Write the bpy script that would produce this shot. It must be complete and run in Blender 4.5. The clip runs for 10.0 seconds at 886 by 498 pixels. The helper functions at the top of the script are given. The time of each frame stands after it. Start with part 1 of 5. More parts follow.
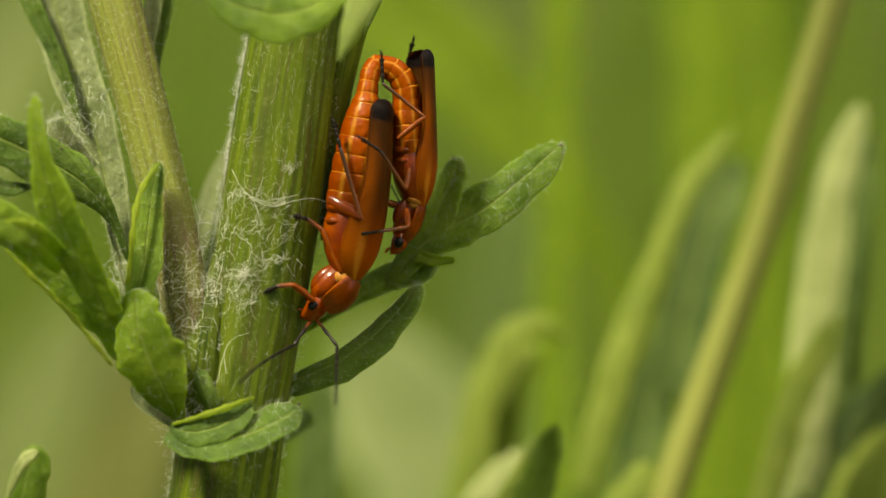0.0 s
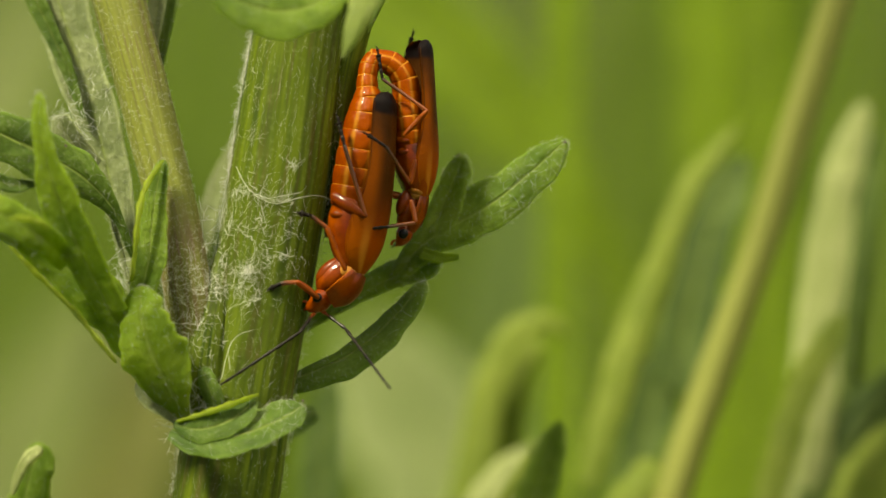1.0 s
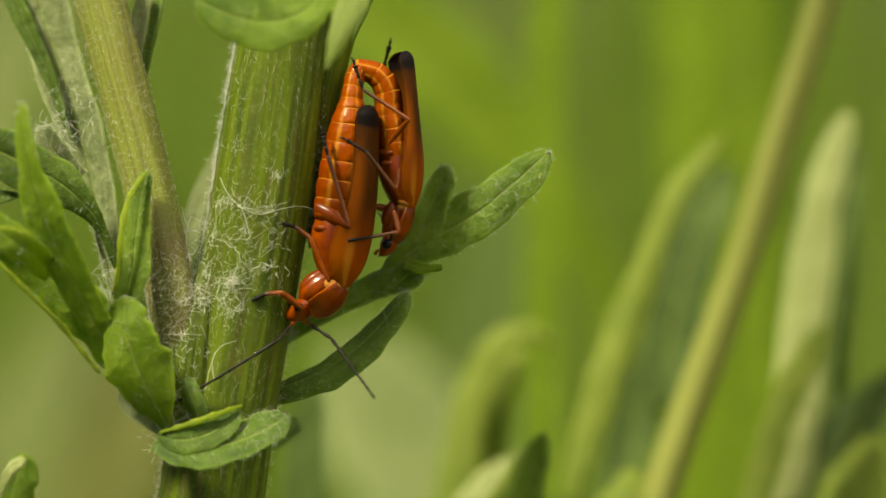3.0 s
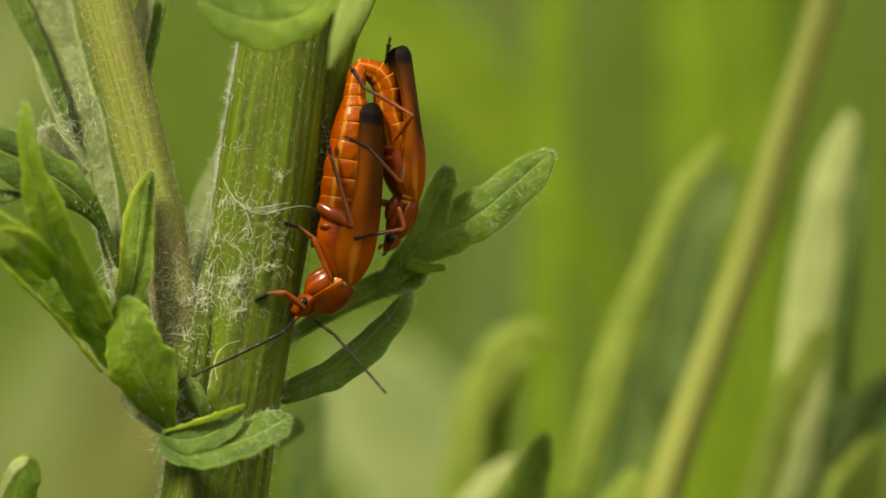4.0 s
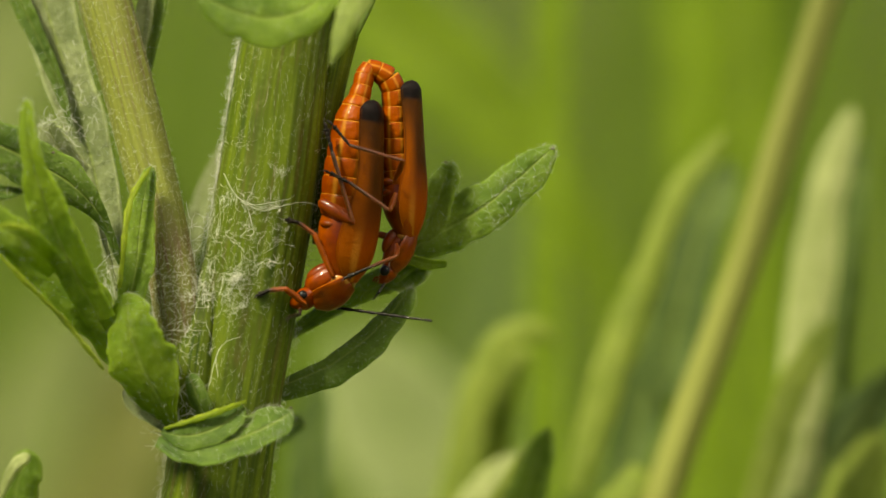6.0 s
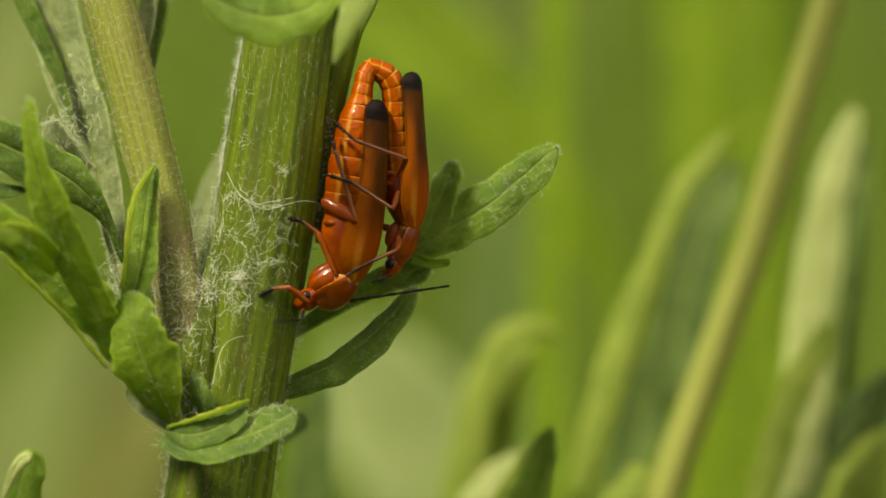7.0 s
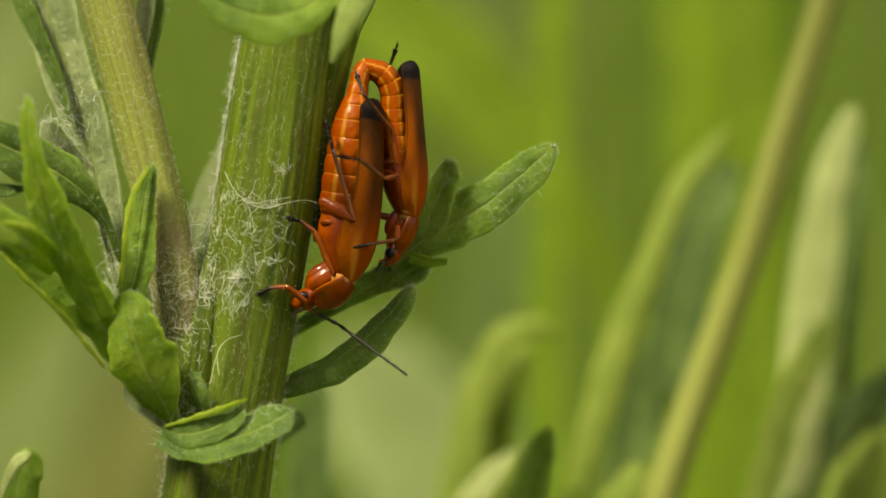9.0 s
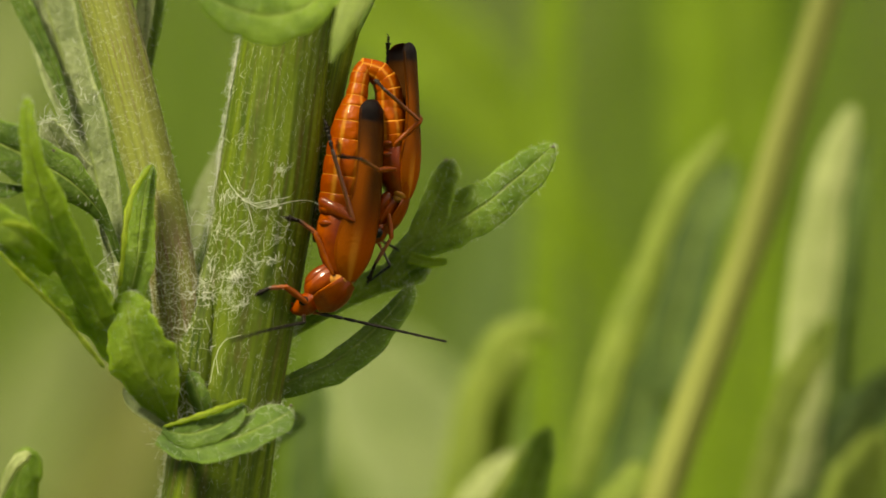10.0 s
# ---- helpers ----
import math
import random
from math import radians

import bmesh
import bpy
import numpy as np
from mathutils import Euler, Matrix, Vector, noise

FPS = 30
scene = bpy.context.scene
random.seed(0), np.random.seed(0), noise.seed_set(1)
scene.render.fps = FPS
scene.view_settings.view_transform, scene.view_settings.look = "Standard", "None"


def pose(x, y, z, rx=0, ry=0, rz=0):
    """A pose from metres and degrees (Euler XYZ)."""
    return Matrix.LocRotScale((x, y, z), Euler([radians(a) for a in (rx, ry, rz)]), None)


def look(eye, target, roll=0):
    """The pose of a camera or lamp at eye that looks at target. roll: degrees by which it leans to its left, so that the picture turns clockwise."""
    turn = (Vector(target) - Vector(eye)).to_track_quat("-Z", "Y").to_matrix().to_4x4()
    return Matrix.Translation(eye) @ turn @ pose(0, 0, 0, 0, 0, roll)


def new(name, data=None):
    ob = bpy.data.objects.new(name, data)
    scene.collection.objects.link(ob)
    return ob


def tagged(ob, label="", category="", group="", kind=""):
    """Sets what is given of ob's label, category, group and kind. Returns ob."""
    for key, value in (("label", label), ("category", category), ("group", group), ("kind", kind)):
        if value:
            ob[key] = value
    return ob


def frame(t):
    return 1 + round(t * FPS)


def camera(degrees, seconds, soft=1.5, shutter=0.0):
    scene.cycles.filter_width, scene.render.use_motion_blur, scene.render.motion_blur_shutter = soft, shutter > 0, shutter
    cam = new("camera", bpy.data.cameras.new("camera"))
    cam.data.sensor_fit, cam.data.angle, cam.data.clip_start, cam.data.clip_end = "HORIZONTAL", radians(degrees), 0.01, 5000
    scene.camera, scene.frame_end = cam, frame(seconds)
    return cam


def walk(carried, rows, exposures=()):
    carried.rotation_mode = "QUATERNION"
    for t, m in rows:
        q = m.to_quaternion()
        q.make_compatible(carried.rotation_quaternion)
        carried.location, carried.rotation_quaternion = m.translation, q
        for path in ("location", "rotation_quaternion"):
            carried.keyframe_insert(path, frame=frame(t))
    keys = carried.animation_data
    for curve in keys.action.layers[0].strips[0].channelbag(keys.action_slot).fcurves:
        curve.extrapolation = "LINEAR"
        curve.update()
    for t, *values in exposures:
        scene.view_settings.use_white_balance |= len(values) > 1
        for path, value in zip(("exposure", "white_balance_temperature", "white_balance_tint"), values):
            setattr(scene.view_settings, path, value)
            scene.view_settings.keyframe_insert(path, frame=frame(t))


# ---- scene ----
# A macro view, 34 mm across, of two soldier beetles on a ragwort stem. Lengths in mm are turned into metres by MM.
MM = 0.001
# plane of sharp focus: x to the side, y away from the lens, z up, tilted 8 degrees back
BASE = Matrix.Translation((0, 0, 0.423)) @ Matrix.Rotation(radians(-8), 4, "X")
EYE = BASE @ Vector((0, -0.195, 0))


def aim_at(x, z):
    return look(EYE, BASE @ Vector((x * MM, 0, z * MM)))


cam = camera(10, 10.0, soft=1.5, shutter=0.5)
cam.data.dof.use_dof = True
cam.data.dof.focus_distance = 0.195
cam.data.dof.aperture_fstop = 26
# seconds, and the point of the focus plane (mm) at which the lens is aimed
PATH = [
    (0, -0, 0),
    (0.5, -0.1, -0.03),
    (1, -0.16, -0.11),
    (1.5, 0.18, -0.03),
    (2, 0.37, 0.24),
    (2.5, 0.48, 0.3),
    (4, 0.36, 0.29),
    (4.5, 0.3, 0.25),
    (5, 0.3, 0.2),
    (5.5, 0.33, 0.18),
    (7, 0.19, 0.1),
    (7.5, 0.13, 0.1),
    (8, 0.15, 0.1),
    (8.5, 0.2, 0.09),
    (9, 0.28, 0.07),
    (9.5, 0.31, 0.06),
    (10, 0.3, 0.07),
]
walk(cam, [(t, aim_at(x, z)) for t, x, z in PATH], [(0.0, 0.58, 7900, -3), (10.0, 0.58, 7900, -3)])

# ---- light ----
SUN_UP, SUN_TURN = 56, -58          # elevation; degrees to the left of straight behind the camera
world = bpy.data.worlds.new("sky")
scene.world = world
world.use_nodes = True
wn = world.node_tree.nodes
sky = wn.new("ShaderNodeTexSky")
sky.sky_type, sky.sun_disc = "NISHITA", False
sky.sun_elevation, sky.sun_rotation = radians(SUN_UP), radians(180 + SUN_TURN)
sky.air_density, sky.dust_density, sky.ozone_density = 0.7, 6.0, 0.6
world.node_tree.links.new(sky.outputs[0], wn["Background"].inputs[0])
wn["Background"].inputs[1].default_value = 0.072
sun = new("sun", bpy.data.lights.new("sun", "SUN"))
sun.data.energy, sun.data.angle, sun.data.color = 4.8, radians(10), (1.0, 0.93, 0.80)
a = radians(SUN_TURN)
sun_way = Vector((math.sin(a) * math.cos(radians(SUN_UP)), -math.cos(a) * math.cos(radians(SUN_UP)), math.sin(radians(SUN_UP))))
sun.matrix_world = look(sun_way * 3, (0, 0, 0))


# ---- materials ----
class Nodes:
    """A short way to write a node tree."""

    def __init__(self, name):
        self.m = bpy.data.materials.new(name)
        self.m.use_nodes = True
        self.t = self.m.node_tree
        self.bsdf = self.t.nodes["Principled BSDF"]
        self.out = self.t.nodes["Material Output"]

    def n(self, kind, **inputs):
        node = self.t.nodes.new("ShaderNode" + kind)
        for key, v in inputs.items():
            self.set(node.inputs[key.replace("_", " ")], v)
        return node

    def set(self, socket, v):
        if isinstance(v, bpy.types.NodeSocket):
            self.t.links.new(v, socket)
        else:
            socket.default_value = (*v, 1) if socket.type == "RGBA" and len(v) == 3 else v

    def math(self, op, a, b=0.0, c=0.0):
        node = self.t.nodes.new("ShaderNodeMath")
        node.operation = op
        for s, v in zip(node.inputs, (a, b, c)):
            self.set(s, v)
        return node.outputs[0]

    def mix(self, fac, a, b, mode="MIX"):
        node = self.t.nodes.new("ShaderNodeMixRGB")
        node.blend_type = mode
        for s, v in zip(node.inputs, (fac, a, b)):
            self.set(s, (*v, 1) if isinstance(v, tuple) and len(v) == 3 else v)
        return node.outputs[0]

    def noise(self, scale, detail=4.0, vector=None, rough=0.5):
        node = self.n("TexNoise", Scale=scale, Detail=detail, Roughness=rough)
        if vector is None:
            vector = self.n("TexCoord").outputs["Object"]
        self.set(node.inputs["Vector"], vector)
        return node.outputs["Fac"]

    def uv(self):
        s = self.n("SeparateXYZ", Vector=self.n("UVMap").outputs[0])
        return s.outputs[0], s.outputs[1]

    def step(self, v, lo, hi):
        node = self.n("MapRange", Value=v, From_Min=lo, From_Max=hi)
        node.interpolation_type = "SMOOTHSTEP"
        return node.outputs[0]

    def bump(self, height, depth_mm, strength=1.0):
        self.set(self.bsdf.inputs["Normal"], self.n("Bump", Height=height, Distance=depth_mm * MM, Strength=strength).outputs[0])

    def done(self, color, rough=0.5, **more):
        self.set(self.bsdf.inputs["Base Color"], color)
        self.set(self.bsdf.inputs["Roughness"], rough)
        for key, v in more.items():
            self.set(self.bsdf.inputs[key.replace("_", " ")], v)
        return self.m

    def thin(self, color, amount):
        """Lets light through the leaf."""
        tr = self.n("BsdfTranslucent", Color=color)
        mx = self.n("MixShader", Fac=amount)
        self.t.links.new(self.bsdf.outputs[0], mx.inputs[1])
        self.t.links.new(tr.outputs[0], mx.inputs[2])
        self.t.links.new(mx.outputs[0], self.out.inputs[0])
        return self.m


def leaf_material(name, deep, light, glow, gloss=0.5, vein=(0.34, 0.43, 0.10), through_amount=0.28, down=0.25):
    k = Nodes(name)
    u, v = k.uv()
    across = k.math("ABSOLUTE", k.math("SUBTRACT", u, 0.5))
    big, mid_n, small = k.noise(420, 3), k.noise(1500, 4), k.noise(4200, 6, rough=0.65)
    col = k.mix(k.step(k.math("ADD", k.math("MULTIPLY", big, 0.65), k.math("MULTIPLY", mid_n, 0.35)), 0.36, 0.64), deep, light)
    col = k.mix(k.math("MULTIPLY", k.step(small, 0.55, 0.3), 0.45), col, tuple(c * 0.45 for c in deep))
    # side veins run forward from the midrib
    run = k.math("ADD", k.math("SUBTRACT", k.math("MULTIPLY", v, 9.0), k.math("MULTIPLY", across, 6.0)), k.math("MULTIPLY", mid_n, 1.6))
    side = k.step(k.math("ABSOLUTE", k.math("SUBTRACT", k.math("FRACT", run), 0.5)), 0.06, 0.0)
    mid = k.step(k.math("ADD", across, k.math("MULTIPLY", k.math("SUBTRACT", mid_n, 0.5), 0.03)), 0.045, 0.010)
    veins = k.math("MAXIMUM", k.math("MULTIPLY", mid, 0.8), k.math("MULTIPLY", side, 0.3))
    col = k.mix(k.math("MULTIPLY", veins, 0.75), col, vein)
    # margins painted brighter, as where light comes through the thin edge
    edge = k.step(k.math("ADD", across, k.math("MULTIPLY", k.math("SUBTRACT", mid_n, 0.5), 0.06)), 0.41, 0.49)
    col = k.mix(k.math("MULTIPLY", edge, 0.55), col, tuple(min(1.0, c * 1.7) for c in light))
    # down of fine pale hairs, in patches
    fine = k.math("MULTIPLY", k.step(k.noise(9500, 3), 0.52, 0.72), k.step(mid_n, 0.35, 0.65))
    col = k.mix(k.math("MULTIPLY", fine, down * 1.6), col, (0.48, 0.53, 0.34))
    k.bump(k.math("ADD", k.math("ADD", k.math("MULTIPLY", small, 0.5), mid_n), k.math("MULTIPLY", veins, -0.5)), 0.20, 0.9)
    k.done(col, gloss, Specular_IOR_Level=0.28)
    k.thin(k.mix(0.5, col, glow), through_amount)
    return k.m


def stem_material(name, ribs, pale, deep, purple, purple_amount, flush=None):
    k = Nodes(name)
    u, v = k.uv()
    vec = k.n("CombineXYZ", X=k.math("MULTIPLY", u, 42.0), Y=k.math("MULTIPLY", v, 0.16)).outputs[0]
    streak = k.noise(1.0, 5, vec)
    rib = k.math("MULTIPLY_ADD", k.math("COSINE", k.math("MULTIPLY", u, ribs * 2 * math.pi)), 0.5, 0.5)
    patch = k.noise(330, 3)
    col = k.mix(k.step(streak, 0.3, 0.7), deep, pale)
    col = k.mix(k.math("MULTIPLY", k.math("MULTIPLY", rib, k.step(patch, 0.3, 0.7)), 0.25), col, pale)
    dirt = k.math("MULTIPLY", k.step(streak, 0.50, 0.36), k.step(patch, 0.38, 0.62))
    col = k.mix(k.math("MULTIPLY", dirt, purple_amount), col, purple)
    if flush:                       # purple flush near the foot of a branch, in mm along it
        band = k.math("MULTIPLY", k.step(v, flush[0], flush[1]), k.step(v, flush[3], flush[2]))
        col = k.mix(k.math("MULTIPLY", band, k.step(k.math("ADD", k.math("MULTIPLY", patch, 0.35), k.math("MULTIPLY", streak, 0.65)), 0.44, 0.58)), col, purple)
    fine = k.noise(5200, 5)
    col = k.mix(k.math("MULTIPLY", k.step(fine, 0.52, 0.75), 0.2), col, (0.34, 0.40, 0.14))
    k.bump(k.math("ADD", k.math("MULTIPLY", streak, 0.7), k.math("MULTIPLY", fine, 0.5)), 0.06, 0.8)
    k.done(col, 0.5, Specular_IOR_Level=0.25)
    return k.thin(k.mix(0.4, col, (0.30, 0.42, 0.05)), 0.12)


def chitin(name, col_a, col_b, rough=0.28, coat=0.35, grain=2600, glow=0.10):
    k = Nodes(name)
    big, mid, fine = k.noise(700, 3), k.noise(1700, 3), k.noise(grain, 5, rough=0.6)
    col = k.mix(k.step(big, 0.32, 0.68), col_a, col_b)
    col = k.mix(k.math("MULTIPLY", k.step(fine, 0.4, 0.7), 0.5), col, tuple(c * 0.5 for c in col_a))
    k.bump(k.math("ADD", k.math("MULTIPLY", fine, 0.35), mid), 0.07, 0.9)
    k.done(col, k.math("MULTIPLY_ADD", fine, 0.3, rough - 0.1), Coat_Weight=coat, Coat_Roughness=0.05, Specular_IOR_Level=0.2)
    return k.thin(k.mix(0.6, col, tuple(min(1.0, c * 1.5) for c in col_b)), glow)


LEAF = leaf_material("leaf_green", (0.12, 0.225, 0.018), (0.33, 0.47, 0.042), (0.58, 0.74, 0.03), through_amount=0.5)
LEAF_DOWNY = leaf_material("leaf_downy_green", (0.095, 0.175, 0.015), (0.23, 0.35, 0.038), (0.50, 0.66, 0.04), gloss=0.55, through_amount=0.42, down=0.3)
LEAF_PALE = leaf_material("leaf_young_green", (0.135, 0.235, 0.014), (0.29, 0.41, 0.032), (0.58, 0.74, 0.04), through_amount=0.55, down=0.15)
LEAF_DARK = leaf_material("leaf_dark_green", (0.060, 0.120, 0.014), (0.135, 0.225, 0.026), (0.34, 0.48, 0.03), through_amount=0.3, down=0.25)
LEAF_GREY = leaf_material("leaf_grey_felted", (0.20, 0.25, 0.10), (0.34, 0.39, 0.18), (0.42, 0.50, 0.14), gloss=0.7, down=0.5)
LEAF_MIST = leaf_material("leaf_pale_green", (0.24, 0.33, 0.07), (0.36, 0.45, 0.12), (0.5, 0.62, 0.12), gloss=0.6, through_amount=0.4, down=0.3)
# lime of sunlit leaf edges, the brightness put into the colour
LEAF_RIM_LIT = leaf_material("leaf_rim_sunlit", (0.33, 0.43, 0.030), (0.48, 0.58, 0.060), (0.66, 0.80, 0.06), through_amount=0.5, down=0.2)
STEM = stem_material("stem_green", 17, (0.130, 0.178, 0.009), (0.031, 0.063, 0.004), (0.17, 0.13, 0.035), 0.45)
BRANCH = stem_material("branch_purplish", 13, (0.28, 0.31, 0.062), (0.18, 0.195, 0.044), (0.20, 0.120, 0.080), 0.5, (1.0, 2.6, 6.5, 9.5))
k = Nodes("wool_white")
WOOL = k.done(k.mix(k.noise(300), (0.88, 0.89, 0.80), (0.96, 0.96, 0.90)), 0.6)
WOOL = k.thin((0.92, 0.93, 0.85), 0.35)
CHITIN = chitin("chitin_orange_red", (0.17, 0.022, 0.001), (0.36, 0.066, 0.002), 0.30, 0.45, glow=0.16)
RIM = chitin("chitin_rim", (0.42, 0.15, 0.020), (0.55, 0.24, 0.045), 0.25, 0.6)
CHITIN_RIM = chitin("chitin_shield_rim", (0.32, 0.060, 0.002), (0.52, 0.130, 0.006), 0.25, 0.6)
CHITIN_HEAD = chitin("chitin_head", (0.22, 0.028, 0.001), (0.40, 0.072, 0.002), 0.25, 0.5)
LEG = chitin("chitin_leg", (0.20, 0.036, 0.002), (0.36, 0.085, 0.006), 0.3, 0.2, glow=0.2)
FOOT = chitin("chitin_black", (0.008, 0.006, 0.005), (0.018, 0.012, 0.009), 0.42, 0.12, glow=0.0)
k = Nodes("chitin_shank")
u, v = k.uv()
fine = k.noise(3000, 4)
col = k.mix(k.step(k.math("ADD", v, k.math("MULTIPLY", fine, 0.2)), 0.35, 0.95), (0.26, 0.065, 0.014), (0.022, 0.013, 0.009))
k.bump(fine, 0.02, 0.8)
SHANK = k.done(col, 0.35, Coat_Weight=0.3, Coat_Roughness=0.2)
k = Nodes("feeler_base")
u, v = k.uv()
FEELER = k.done(k.mix(k.step(v, 0.22, 0.5), (0.36, 0.075, 0.008), (0.014, 0.010, 0.008)), 0.4)
EYE_BLACK = chitin("eye_black", (0.004, 0.004, 0.005), (0.008, 0.007, 0.008), 0.3, 0.15, glow=0.0)

k = Nodes("belly_orange")
u, v = k.uv()
wob = k.math("MULTIPLY", k.math("SUBTRACT", k.noise(1300, 2), 0.5), 0.12)
seam = k.math("MAXIMUM", k.step(k.math("ADD", v, wob), 0.86, 0.93), k.step(v, 0.05, 0.02))
# a pale fold runs along each flank
fold = k.step(k.math("ABSOLUTE", k.math("SUBTRACT", k.math("ABSOLUTE", k.math("SUBTRACT", u, 0.5)), 0.07)), 0.028, 0.004)
big, fine = k.noise(800, 3), k.noise(3000, 5)
col = k.mix(k.step(big, 0.3, 0.7), (0.21, 0.030, 0.0005), (0.36, 0.070, 0.001))
col = k.mix(k.math("MULTIPLY", k.math("MAXIMUM", seam, k.math("MULTIPLY", fold, 0.7)), k.math("MULTIPLY_ADD", fine, 0.8, 0.2)), col, (0.72, 0.34, 0.035))
col = k.mix(k.math("MULTIPLY", k.step(fine, 0.5, 0.8), 0.4), col, (0.19, 0.026, 0.001))
k.bump(k.math("ADD", k.math("ADD", fine, k.math("MULTIPLY", k.noise(1100, 3), 2.0)), k.math("MULTIPLY", seam, -0.8)), 0.07, 0.9)
k.done(col, 0.42, Coat_Weight=0.10, Coat_Roughness=0.10, Specular_IOR_Level=0.10)
BELLY = k.thin((0.80, 0.22, 0.005), 0.18)

k = Nodes("wing_case")
u, v = k.uv()
fine = k.noise(5200, 6, rough=0.65)
big = k.noise(500, 3)
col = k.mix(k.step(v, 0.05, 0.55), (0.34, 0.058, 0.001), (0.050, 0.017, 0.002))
# more orange towards the margin: the lit side, put into the colour
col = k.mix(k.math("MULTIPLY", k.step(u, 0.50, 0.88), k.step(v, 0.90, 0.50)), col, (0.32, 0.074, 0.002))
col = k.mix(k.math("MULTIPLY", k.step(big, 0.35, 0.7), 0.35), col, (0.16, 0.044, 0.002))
# a sun highlight at the shoulder, painted as a pale streak
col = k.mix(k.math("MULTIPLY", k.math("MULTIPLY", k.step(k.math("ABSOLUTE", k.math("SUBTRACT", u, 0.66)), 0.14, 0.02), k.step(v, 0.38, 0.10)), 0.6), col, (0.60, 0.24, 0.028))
col = k.mix(k.math("MULTIPLY", k.step(fine, 0.5, 0.75), 0.12), col, (0.22, 0.07, 0.006))
col = k.mix(k.step(k.math("ADD", v, k.math("MULTIPLY", big, 0.06)), 0.89, 0.925), col, (0.008, 0.006, 0.006))
k.bump(k.math("ADD", k.math("MULTIPLY", fine, 0.9), big), 0.05, 0.9)
k.done(col, k.math("MULTIPLY_ADD", fine, 0.25, 0.30), Coat_Weight=0.03, Coat_Roughness=0.15, Specular_IOR_Level=0.10)
CASE = k.thin((0.55, 0.14, 0.003), 0.10)


# ---- mesh building ----
def spline(points, n):
    """A smooth line of n points through the given ones."""
    p = np.array(points, float)
    if p.ndim == 1:
        p = p[:, None]
    if len(p) == 2:
        return p[0] + (p[1] - p[0]) * np.linspace(0, 1, n)[:, None]
    gap = np.linalg.norm(np.diff(p, axis=0), axis=1)[:, None] + 1e-9
    if p.shape[1] == 1:
        gap[:] = 1
    way = np.diff(p, axis=0) / gap
    mid = (way[:-1] * gap[1:] + way[1:] * gap[:-1]) / (gap[1:] + gap[:-1])
    m = np.vstack([way[:1], mid, way[-1:]])
    s = np.linspace(0, len(p) - 1, n)
    i = np.minimum(s.astype(int), len(p) - 2)
    t = (s - i)[:, None]
    h = gap[i]
    return (2 * t ** 3 - 3 * t ** 2 + 1) * p[i] + (t ** 3 - 2 * t ** 2 + t) * m[i] * h + (3 * t ** 2 - 2 * t ** 3) * p[i + 1] + (t ** 3 - t ** 2) * m[i + 1] * h


def unit(v):
    return v / np.maximum(np.linalg.norm(v, axis=-1, keepdims=True), 1e-9)


